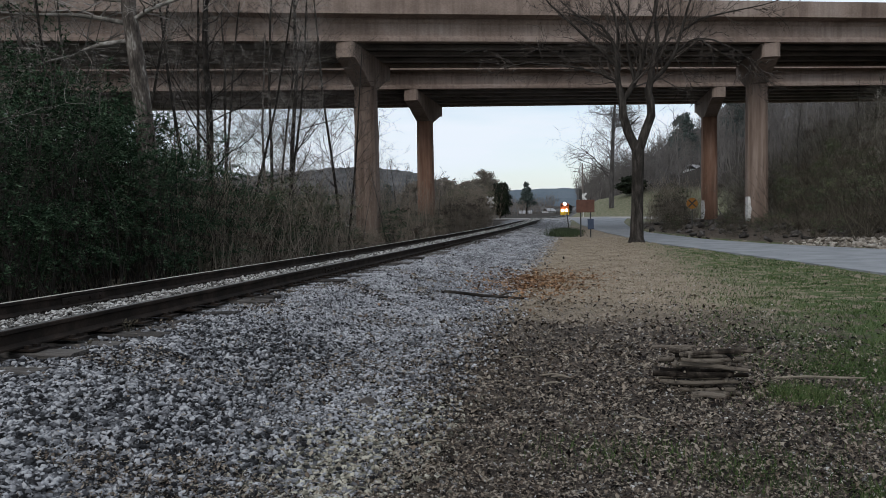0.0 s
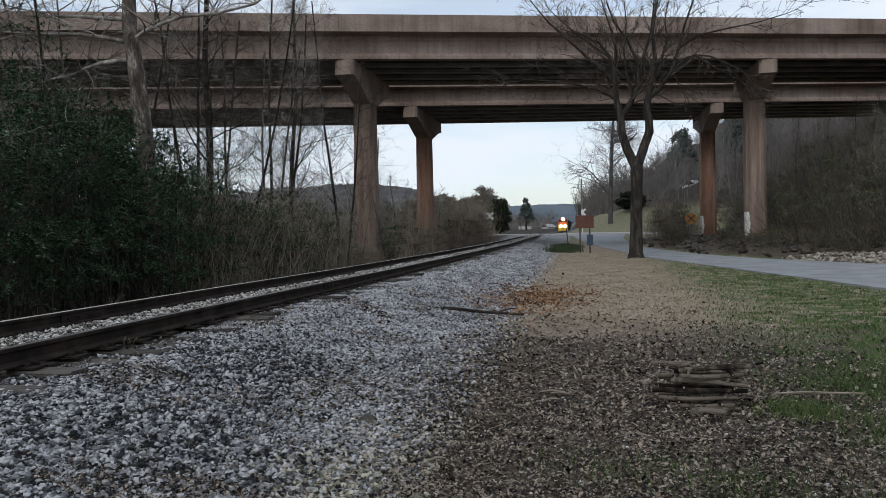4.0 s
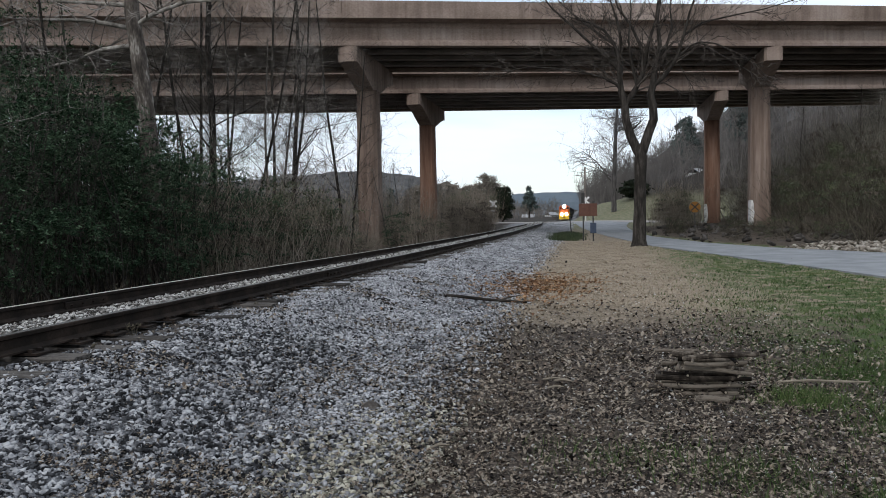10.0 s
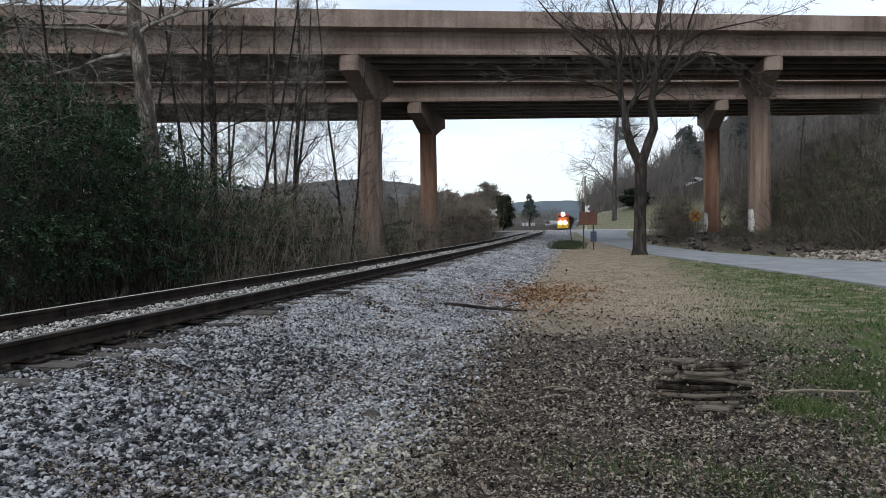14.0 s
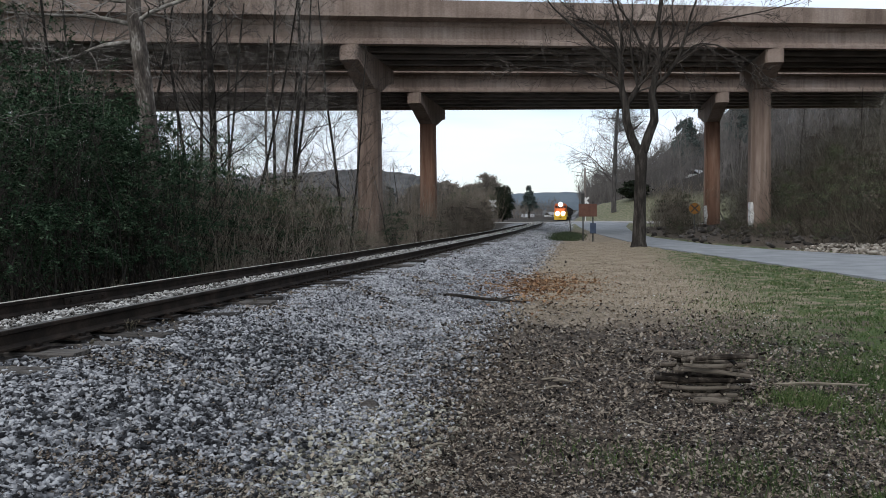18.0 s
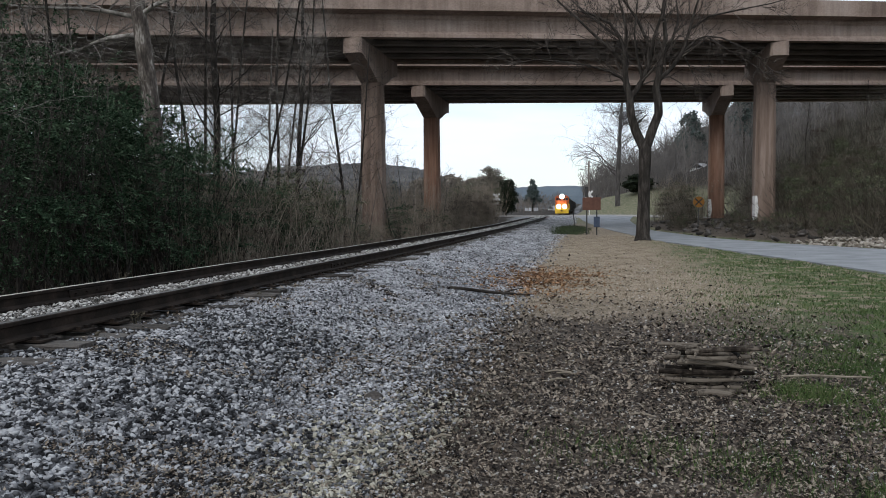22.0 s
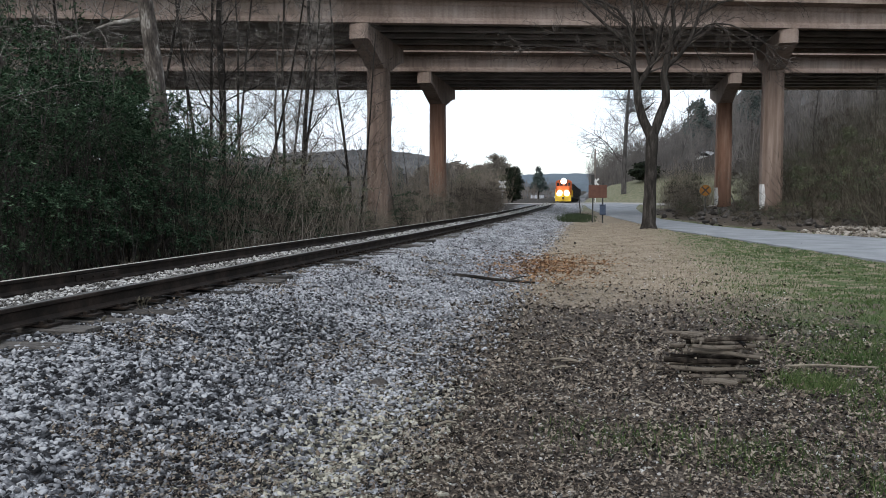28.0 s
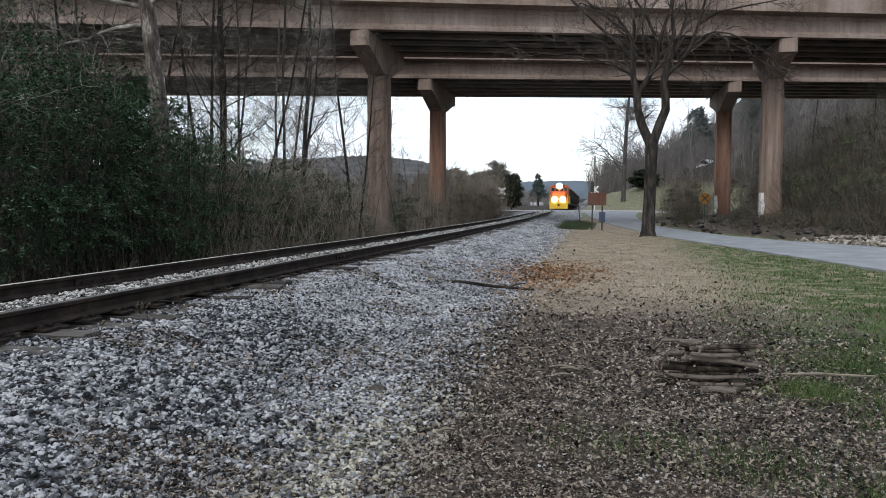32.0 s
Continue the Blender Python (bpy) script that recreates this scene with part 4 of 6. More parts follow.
def spray_cloud(seed, sprays, each, centre, radii, mat, name="foliage", leaf=0.034):
    """Evergreen foliage: leafy sprays gathered on boughs that lie in level tiers, with dark gaps between."""
    r = np.random.RandomState(seed)
    boughs = 46
    o = r.normal(size=(boughs, 3))
    o /= np.linalg.norm(o, axis=1)[:, None]
    o = np.sign(o) * np.abs(o) ** 0.8
    o *= 0.45 + 0.6 * r.random_sample((boughs, 1)) ** 0.6
    o = o[r.randint(0, boughs, sprays)]
    start = o * np.array(radii) + np.array(centre) + r.normal(size=(sprays, 3)) * np.array([0.3, 0.3, 0.1])
    start[:, 2] = np.where(start[:, 2] < 0.6, r.uniform(0.6, 4.6, sprays), start[:, 2])
    way = o * np.array([1.0, 1.0, 0.25]) + r.normal(0, 0.4, (sprays, 3)) * np.array([1, 1, 0.5]) + np.array([0, 0, 0.12])
    way /= np.linalg.norm(way, axis=1)[:, None]
    ln = r.uniform(0.2, 0.6, (sprays, 1))
    u = r.random_sample((sprays, each, 1))
    c = start[:, None] + way[:, None] * ln[:, None] * u + np.array([0, 0, -0.32]) * (u ** 2) * ln[:, None]
    c = c + r.normal(0, 0.022, (sprays, each, 3))
    side = np.cross(way, np.array([0, 0, 1.0]))
    side /= np.linalg.norm(side, axis=1)[:, None] + 1e-6
    a = way[:, None] * r.uniform(0.3, 1.0, (sprays, each, 1)) + side[:, None] * r.choice([-1.0, 1.0], (sprays, each, 1)) * 0.8 + r.normal(0, 0.3, (sprays, each, 3))
    a /= np.linalg.norm(a, axis=2)[:, :, None]
    b = np.cross(a, np.array([0, 0, 1.0]) + r.normal(0, 0.5, (sprays, each, 3)))
    b /= np.linalg.norm(b, axis=2)[:, :, None] + 1e-6
    s = leaf * r.uniform(0.6, 1.35, (sprays, each, 1))
    v = np.stack([c - a * s, c - b * s * 0.4, c + a * s, c + b * s * 0.4], 2).reshape(-1, 3)
    return cloud_mesh(name, v, np.arange(sprays * each * 4), 4, mat)


def build_scrub():
    rnd = random.Random(77)
    green = []
    for k in range(4):
        green.append((stems_mesh(100 + k, 16, 4.8, 0.8, 0.22, BARK, 0.014), spray_cloud(200 + k, 460, 28, (0, 0, 2.75), (1.35, 1.35, 2.4), EVERGREEN, leaf=0.037)))
    # evergreen thicket by the far side of the rails
    spots = []
    for y in np.arange(3.5, 25, 1.55):
        spots.append((-10.0 + rnd.uniform(-0.35, 0.35), y))
        spots.append((-11.9 + rnd.uniform(-0.5, 0.5), y + 0.7))
        spots.append((-14.2 + rnd.uniform(-0.7, 0.7), y + 0.2))
        spots.append((-17.2 + rnd.uniform(-0.7, 0.7), y + 0.9))
    for x, y in ((-20.5, 24), (-22.5, 27), (-24.5, 31), (-21.5, 30), (-26.5, 29), (-19.2, 21), (-23.5, 23.5), (-27.5, 34), (-19.6, 27.5), (-18.4, 25.5), (-20.6, 28.6)):
        spots.append((x, y))
    spots += [(-9.75, 15.9), (-9.9, 17.6)]
    spots = [p for p in spots if p[0] / p[1] > -1.1]
    for i, (x, y) in enumerate(spots):
        # the thicket stands tall at its near end and falls away towards the bridges
        fall = float(np.interp(x / y, [-1.1, -0.86, -0.75, -0.68, -0.62, -0.56, -0.50, -0.45, -0.40], [0.25, 0.25, 0.226, 0.204, 0.167, 0.134, 0.108, 0.071, 0.05]))
        s = min(1.45, (1.45 + fall * (0.98 * y - 0.18 * x)) / 5.4) * rnd.uniform(0.86, 1.04)
        bush = thing("evergreen_shrub", "dense dark evergreen shrub beside the rails", "shrub", pose(x, y, float(ground_z(x, y)), 0, 0, rnd.uniform(0, 360)), "evergreen thicket")
        bush.scale = (s,) * 3
        for nm, me in zip(("branchwork", "foliage"), green[i % len(green)]):
            new(nm, me).parent = bush
    # taller, thinner evergreens that rise out of the thicket
    airy = [(stems_mesh(110 + k, 9, 7.2, 0.5, 0.12, SLIM_BARK, 0.02), spray_cloud(210 + k, 190, 26, (0, 0, 4.3), (1.0, 1.0, 2.9), EVERGREEN, leaf=0.037)) for k in range(2)]
    for i, (x, y, s) in enumerate(((-11.6, 13.2, 0.95), (-12.6, 14.6, 1.0), (-11.3, 15.4, 0.88), (-13.4, 17.0, 1.05), (-12.2, 17.6, 0.85), (-14.8, 18.6, 1.0), (-13.0, 20.6, 0.75), (-15.6, 21.6, 0.85))):
        bush = thing("evergreen_shrub", "tall thin evergreen rising above the thicket", "shrub", pose(x, y, float(ground_z(x, y)), 0, 0, rnd.uniform(0, 360)), "evergreen thicket")
        bush.scale = (s,) * 3
        for nm, me in zip(("branchwork", "foliage"), airy[i % 2]):
            new(nm, me).parent = bush
    brown = [stems_mesh(300 + k, 64, 3.0, 1.1, 0.22) for k in range(4)]
    grey = [stems_mesh(320 + k, 44, 3.0, 1.2, 0.6, BANK_SCRUB, 0.010) for k in range(4)]
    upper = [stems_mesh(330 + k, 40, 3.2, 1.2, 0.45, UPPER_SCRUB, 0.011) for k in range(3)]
    low = [leaf_cloud(340 + k, 380, (0, 0, 0.9), (1.0, 1.0, 0.9), 0.045, BANK_LEAF, "dead_leaves") for k in range(2)]

    olive = [leaf_cloud(350 + k, 800, (0, 0, 1.5), (1.1, 1.1, 1.3), 0.05, OLIVE_LEAF) for k in range(2)]

    def bush_at(x, y, s, label, group, kinds):
        bush = thing("bare_shrub", label, "shrub", pose(x, y, float(ground_z(x, y)), 0, 0, rnd.uniform(0, 360)), group)
        bush.scale = (s, s, s * rnd.uniform(0.85, 1.15))
        new("branchwork", kinds[rnd.randrange(len(kinds))]).parent = bush
        if kinds is brown or rnd.random() < 0.35:
            new("dead_foliage", low[rnd.randrange(2)]).parent = bush
            if kinds is brown and rnd.random() < 0.45:
                new("foliage", olive[rnd.randrange(2)]).parent = bush
        else:
            new("foliage", olive[rnd.randrange(2)]).parent = bush

    def brush_mass(name, label, spots, kinds, leaf):
        """Distant shrubs, joined: their stems in one mesh and their leaves in another."""
        r = np.random.RandomState(len(spots))
        mass = thing(name, label, "brush", kind="stuff")
        for nm, forms, m in (("branchwork", kinds, kinds[0].materials[0]), ("foliage", leaf, leaf[0].materials[0])):
            rows = []
            for me in forms:
                co = np.empty(len(me.vertices) * 3, dtype=np.float32)
                ix = np.empty(len(me.loops), dtype=np.int32)
                me.vertices.foreach_get("co", co)
                me.loops.foreach_get("vertex_index", ix)
                rows.append((co.reshape(-1, 3), ix))
            vs, fs, n = [], [], 0
            for x, y, s in spots:
                v, f = rows[r.randint(len(rows))]
                a = r.uniform(0, math.tau)
                turn = np.array([[math.cos(a), -math.sin(a), 0], [math.sin(a), math.cos(a), 0], [0, 0, 1]])
                vs.append(v @ turn.T * s + np.array([x, y, float(ground_z(x, y))]))
                fs.append(f + n)
                n += len(v)
            part(nm, cloud_mesh(nm, np.concatenate(vs), np.concatenate(fs), 4, m), None, mass)

    far_bank, far_scrub = [], []
    for k in range(9):
        x, y = -9.7 + rnd.uniform(-0.4, 0.3), rnd.uniform(23, 48)
        bush = thing("evergreen_shrub", "small evergreen shrub in the brown scrub", "shrub", pose(x, y, float(ground_z(x, y)), 0, 0, rnd.uniform(0, 360)), "evergreen thicket")
        bush.scale = (rnd.uniform(0.28, 0.5),) * 3
        for nm, me in zip(("branchwork", "foliage"), green[k % len(green)]):
            new(nm, me).parent = bush
    def low_at(x, y):
        """The scrub grows low and thin in front of the two columns beside the rails."""
        q = x / y
        return 0.34 if abs(q + 0.285) < 0.05 and y < 44 else 0.55 if abs(q + 0.204) < 0.026 and 44 < y < 61 else 1.0

    for y in np.arange(18, 92, 1.5):
        for k in range(1 if y > 80 else 0, 3 if y < 50 else 2):
            if y > 56:
                x, yy = -9.9 - k * 1.7 + rnd.uniform(-0.5, 0.5), y + rnd.uniform(-0.6, 0.6)
                far_scrub.append((x, yy, rnd.uniform(0.85, 1.2) * (1 + 0.1 * k) * low_at(x, yy)))
                continue
            x, yy = -9.9 - k * 1.7 + rnd.uniform(-0.5, 0.5), y + rnd.uniform(-0.6, 0.6)
            bush_at(x, yy, rnd.uniform(0.85, 1.15) * (1 + 0.1 * k) * low_at(x, yy), "bare brown shrub in the trackside scrub", "trackside scrub", brown)
    for x, y, s in ((-15.8, 103, 1.6), (-14.4, 101, 1.45), (-13.3, 103.5, 1.7), (-12.6, 105.5, 1.5), (-16.9, 100, 1.4), (-18.2, 104, 1.6), (-15.0, 106, 1.7)):
        bush_at(x, y, s, "tall bare thicket beside the crossing", "thicket by the crossing", brown)
    for k in range(46):
        y = rnd.uniform(29, 64)
        x = float(np.interp(y, FAR_EDGE[0], FAR_EDGE[1])) + rnd.uniform(0.9, 6.5)
        bush_at(x, y, rnd.uniform(0.16, 0.36), "low bare bramble below the piers", "brambles on the bank", grey)
    for y in np.arange(24, 76, 2.0):
        edge = float(np.interp(y, FAR_EDGE[0], FAR_EDGE[1]))
        for s in np.arange(3.2, 28, 2.1):
            if s < 8.6 and 40 < y < 58 or s < 5.2 and y > 40 or s < 4.4 and 30 < y <= 40:
                continue
            if y >= 58 and abs(edge + s - y * 0.155) < 1.7:
                continue
            if y > 54 or s > 13:
                far_bank.append((edge + s + rnd.uniform(-0.8, 0.8), y + rnd.uniform(-0.9, 0.9), rnd.uniform(0.7, 1.5) * (0.7 if s < 9 else 1.0)))
                continue
            bush_at(edge + s + rnd.uniform(-0.6, 0.6), y + rnd.uniform(-0.8, 0.8), rnd.uniform(0.8, 1.35) * (0.7 if y > 56 and s < 9 else 1.0), "bare grey-brown shrub on the wooded bank", "scrub on the bank", grey)
    for k in range(9):
        y = rnd.uniform(63, 76)
        bush_at(y * rnd.uniform(0.09, 0.122), y, rnd.uniform(0.95, 1.45), "tall bare brown shrub beside the far pier", "tall shrubs by the far pier", brown)
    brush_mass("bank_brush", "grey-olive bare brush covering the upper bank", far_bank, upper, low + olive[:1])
    brush_mass("far_scrub", "bare brown scrub running off along the rails", far_scrub, brown, low + olive)


build_scrub()


def build_conifers():
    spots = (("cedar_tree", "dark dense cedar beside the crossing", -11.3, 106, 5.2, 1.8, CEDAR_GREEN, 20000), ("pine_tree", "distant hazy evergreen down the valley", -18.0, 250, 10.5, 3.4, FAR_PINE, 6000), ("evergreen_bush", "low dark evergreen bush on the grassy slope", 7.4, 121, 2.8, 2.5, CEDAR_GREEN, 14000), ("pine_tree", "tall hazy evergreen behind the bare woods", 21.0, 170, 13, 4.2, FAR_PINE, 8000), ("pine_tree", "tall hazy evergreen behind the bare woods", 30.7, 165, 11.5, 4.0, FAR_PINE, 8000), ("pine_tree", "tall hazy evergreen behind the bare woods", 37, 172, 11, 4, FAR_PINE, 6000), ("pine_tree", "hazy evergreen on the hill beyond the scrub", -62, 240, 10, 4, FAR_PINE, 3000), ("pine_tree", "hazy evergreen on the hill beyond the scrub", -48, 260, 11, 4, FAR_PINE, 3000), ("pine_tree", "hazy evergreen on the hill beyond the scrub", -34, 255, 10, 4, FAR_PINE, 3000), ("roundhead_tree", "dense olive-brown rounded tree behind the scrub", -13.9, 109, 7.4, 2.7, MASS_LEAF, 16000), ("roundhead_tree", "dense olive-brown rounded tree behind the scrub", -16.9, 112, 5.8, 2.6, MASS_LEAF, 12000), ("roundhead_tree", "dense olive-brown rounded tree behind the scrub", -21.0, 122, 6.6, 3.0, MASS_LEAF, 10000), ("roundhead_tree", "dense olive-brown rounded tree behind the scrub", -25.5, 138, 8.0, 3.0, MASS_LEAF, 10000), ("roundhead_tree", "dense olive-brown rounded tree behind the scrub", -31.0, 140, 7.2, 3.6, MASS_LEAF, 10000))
    for i, (nm, label, x, y, h, r, leaf, n) in enumerate(spots):
        tree = thing(nm, label, "tree", pose(x, y, float(ground_z(x, y))))
        part("trunk", Geo().tube([(0, 0, -0.3), (0.05, 0, h * 0.5), (0, 0, h * 0.93)], [0.03 * h, 0.02 * h, 0.005 * h], 8), BARK, tree)
        part("crown", leaf_cloud(500 + i, n, (0, 0, h * 0.55), (r * 0.8, r * 0.8, h * 0.46), 0.14 if y < 120 else 0.3, leaf, "crown", shell=0.15, cone=0.75 if "pine" in nm else 0.25), None, tree)


build_conifers()


# ---- far woods ----
def wood_template(seed):
    rnd = random.Random(seed)
    out = {"max": 2}
    grow(rnd, (0, 0, -0.5), (0, 0, 1), 9.5, 0.16, 0, out, 0.55, 0.25, 0.45, 0.07, (6, 7))
    g = Geo()
    for d in range(3):
        for pts, rad in out.get(d, []):
            q = slice(None) if d == 0 else slice(None, None, 2)
            g.tube(pts[q], [max(r, 0.03) for r in rad][q], 3, caps=False)
    return np.array([tuple(p) for p in g.v]), np.array(g.f)


def build_far_woods(name, label, seed, spots, twig=FAR_TWIG):
    r = np.random.RandomState(seed)
    forms = [wood_template(seed * 10 + k) for k in range(5)]
    vs, fs, n = [], [], 0
    for x, y, s, *z in spots:
        v, f = forms[r.randint(5)]
        a = r.uniform(0, math.tau)
        m = np.array([[math.cos(a), -math.sin(a), 0], [math.sin(a), math.cos(a), 0], [0, 0, 1]])
        vs.append(v @ m.T * s + np.array([x, y, z[0] if z else float(ground_z(x, y))]))
        fs.append(f + n)
        n += len(v)
    me = cloud_mesh(name, np.concatenate(vs), np.concatenate(fs).ravel(), 4, twig)
    tagged(new(name, me), label, "woods", kind="stuff")


def plant_far_woods():
    r = np.random.RandomState(50)
    right = [(x, y, s) for x, y, s in zip(r.uniform(11, 75, 420), r.uniform(105, 225, 420), r.uniform(0.4, 0.8, 420)) if x > 10 + (y < 135) * 6 and not (y < 152 and abs(x - 0.136 * y) < 2.0)]
    right += list(zip(r.uniform(7, 34, 170), r.uniform(122, 150, 170), r.uniform(0.22, 0.42, 170)))
    right += [(x, y, s) for x, y, s in zip(r.uniform(2, 26, 90), r.uniform(168, 232, 90), r.uniform(0.4, 0.7, 90)) if x > 14 - (y - 168) * 0.15]
    right += list(zip(r.uniform(-1.0, 15, 190), r.uniform(150, 205, 190), r.uniform(0.45, 0.75, 190)))
    right += list(zip(r.uniform(0, 16, 150), r.uniform(142, 168, 150), r.uniform(0.2, 0.35, 150)))
    build_far_woods("slope_woods", "grey bare woods covering the far slope", 3, right)
    band = list(zip(r.uniform(-75, 25, 200), r.uniform(310, 420, 200), r.uniform(0.4, 0.7, 200)))
    band += list(zip(r.uniform(-42, -13, 130), r.uniform(190, 290, 130), r.uniform(0.22, 0.38, 130)))
    band += list(zip(r.uniform(0, 16, 60), r.uniform(235, 300, 60), r.uniform(0.45, 0.75, 60)))
    build_far_woods("valley_floor_woods", "brown bare woods closing the valley", 5, [s for s in band if abs(s[0] + 7) > 5.5], WOODS_TWIG)
    left = list(zip(r.uniform(-90, -19, 300), r.uniform(70, 200, 300), r.uniform(0.35, 0.68, 300)))
    build_far_woods("valley_woods", "grey bare woods beyond the trackside scrub", 4, left)


plant_far_woods()


# ---- far ridges ----
def build_ridge(name, label, y, base, height, x0, x1, seed, mat, teeth, woods=None):
    r = np.random.RandomState(seed)
    xs = np.linspace(x0, x1, 420)
    h = np.zeros_like(xs)
    for f, a in ((1.3, 0.45), (2.9, 0.25), (6.1, 0.13), (14, 0.06)):
        h += a * np.sin((xs - x0) / (x1 - x0) * f * math.tau + r.uniform(0, 6.3))
    h = height * (0.75 + 0.25 * h) * step(0, 0.28, (xs - x0) / (x1 - x0)) * step(1, 0.72, (xs - x0) / (x1 - x0)) + teeth * (np.abs(np.sin(xs * 0.42 + 3 * np.sin(xs * 0.13))) + 0.7 * np.abs(np.sin(xs * 0.21 + 1.0)) + r.uniform(-0.25, 0.25, len(xs)))
    g = Geo()
    g.loft([[(x, y, base), (x, y + 20, base + q * 0.55), (x, y + 60, base + q), (x, y + 200, base)] for x, q in zip(xs, h)])
    tagged(part(name, g, mat), label, "wooded ridge", kind="structure")
    if woods:
        # bare trees over the slope that faces the track
        count, xa, xb, sa, sb, wood_label = woods
        spots = []
        for k in range(count):
            x, u = r.uniform(xa, xb), r.uniform(0.05, 1.1)
            q = float(np.interp(x, xs, h))
            spots.append((x, y + 60 * u, r.uniform(sa, sb), base + q * float(np.interp(u, [0, 0.33, 1, 1.2], [0, 0.55, 1, 0.9]))))
        build_far_woods("ridge_woods", wood_label, seed + 30, spots)


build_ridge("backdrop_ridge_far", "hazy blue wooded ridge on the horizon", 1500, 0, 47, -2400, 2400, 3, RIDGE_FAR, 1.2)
build_ridge("backdrop_ridge_left", "grey-brown wooded hill beyond the scrub", 420, 0, 37, -620, 10, 5, RIDGE_NEAR, 1.1, (200, -300, -40, 0.5, 0.9, "grey bare woods on the hill beyond the scrub"))
build_ridge("backdrop_ridge_right", "grey-brown wooded hill behind the slope", 235, -8, 55, -30, 330, 9, RIDGE_NEAR, 2.0, (800, 4, 80, 0.3, 0.52, "grey-brown bare woods covering the hill"))


# ---- roadside things ----
def build_brown_sign():
    sign = thing("information_sign", "brown sign board seen from behind on two steel posts", "sign", pose(0.12, 41.8, 0.0, 0, 0, 3))
    part("board", Geo().box(-0.48, 0.48, -0.015, 0.015, 1.32, 2.0, 0.008), SIGN_BROWN, sign)
    for x in (-0.25, 0.27):
        part("post", Geo().box(x - 0.035, x + 0.035, 0.02, 0.085, -0.3, 2.5 if x < 0 else 2.12, 0.008), POST_METAL, sign)
    part("marker_panel", Geo().box(-0.34, -0.17, -0.012, 0.016, 2.02, 2.56, 0.006), POST_METAL, sign, "narrow dark panel above the board")
    box = thing("paper_box", "small faded blue box fixed low on a post", "box", pose(0.39, 41.72, 0.0))
    part("body", Geo().box(-0.16, 0.16, -0.14, 0.06, 0.42, 0.92, 0.02), BLUE_BOX, box)
    part("lid", Geo().box(-0.17, 0.17, -0.15, 0.07, 0.92, 0.97, 0.01), BLUE_BOX, box)


build_brown_sign()


def build_warning_sign():
    sign = thing("railroad_warning_sign", "round yellow crossing warning sign on a thin post", "sign", pose(6.7, 50, 0.0, 0, 0, 0))
    z = 1.75
    g = Geo()
    ring = lambda y, r: [(r * math.cos(a), y, z + r * math.sin(a)) for a in (math.tau * k / 28 for k in range(28))]
    part("disc", g.loft([ring(-0.012, 0.34), ring(0.012, 0.34)]), SIGN_YELLOW, sign)
    cross = Geo()
    for s in (-1, 1):
        a = math.radians(45 * s)
        dx, dz = math.cos(a), math.sin(a)
        px, pz = -dz * 0.04, dx * 0.04
        cross.loft([[(dx * t + px, -0.018, z + dz * t + pz), (dx * t - px, -0.018, z + dz * t - pz), (dx * t - px, -0.013, z + dz * t - pz), (dx * t + px, -0.013, z + dz * t + pz)] for t in (-0.31, 0.31)])
    part("cross_mark", cross, BLACK_PAINT, sign, "black diagonal cross")
    part("post", Geo().box(-0.03, 0.03, 0.014, 0.05, -0.3, 2.05), POST_METAL, sign)


build_warning_sign()


def build_crossbuck(x, y, height, label):
    sign = thing("crossbuck", label, "sign", pose(x, y, float(ground_z(x, y))), "crossing signs")
    for s in (-1, 1):
        g = Geo()
        a = math.radians(45 * s)
        dx, dz = math.cos(a), math.sin(a)
        px, pz = -dz * 0.115, dx * 0.115
        o = -0.04 - 0.02 * (s > 0)
        g.loft([[(dx * t + px, o - 0.01, height + dz * t + pz), (dx * t - px, o - 0.01, height + dz * t - pz), (dx * t - px, o + 0.005, height + dz * t - pz), (dx * t + px, o + 0.005, height + dz * t + pz)] for t in (-0.6, 0.6)])
        part("blade", g, SIGN_WHITE, sign)
    part("post", Geo().box(-0.06, 0.06, -0.03, 0.07, -0.3, height + 0.45, 0.01), SIGN_WHITE, sign)
    part("plate", Geo().box(-0.25, 0.25, -0.05, -0.031, height - 1.0, height - 0.75), SIGN_WHITE, sign)


build_crossbuck(-11.9, 100, 2.5, "white crossbuck sign before a dark cedar")
build_crossbuck(0.0, 101, 2.6, "white crossbuck sign beside the road")


def build_utility_pole():
    pole = thing("utility_pole", "grey wooden utility pole with a lamp arm", "pole", pose(-0.05, 106, float(ground_z(-0.05, 106)) - 0.05))
    part("shaft", Geo().tube([(0, 0, -0.5), (0, 0, 7.0)], [0.16, 0.11], 10), POLE_WOOD, pole)
    part("lamp_arm", Geo().tube([(0, 0, 5.6), (-0.4, 0, 5.9), (-0.8, 0, 5.95)], [0.03, 0.03, 0.03], 6), GALVANISED, pole)
    part("lamp_head", Geo().box(-1.25, -0.75, -0.15, 0.15, 5.86, 6.02, 0.04), GALVANISED, pole)


build_utility_pole()


def build_marker_post():
    post = thing("marker_post", "thin leaning marker post at the edge of the ballast", "post", pose(-0.95, 53, 0, 0, -6, 0))
    part("shaft", Geo().box(-0.035, 0.035, -0.035, 0.035, -0.2, 1.35, 0.008), POST_METAL, post)


build_marker_post()


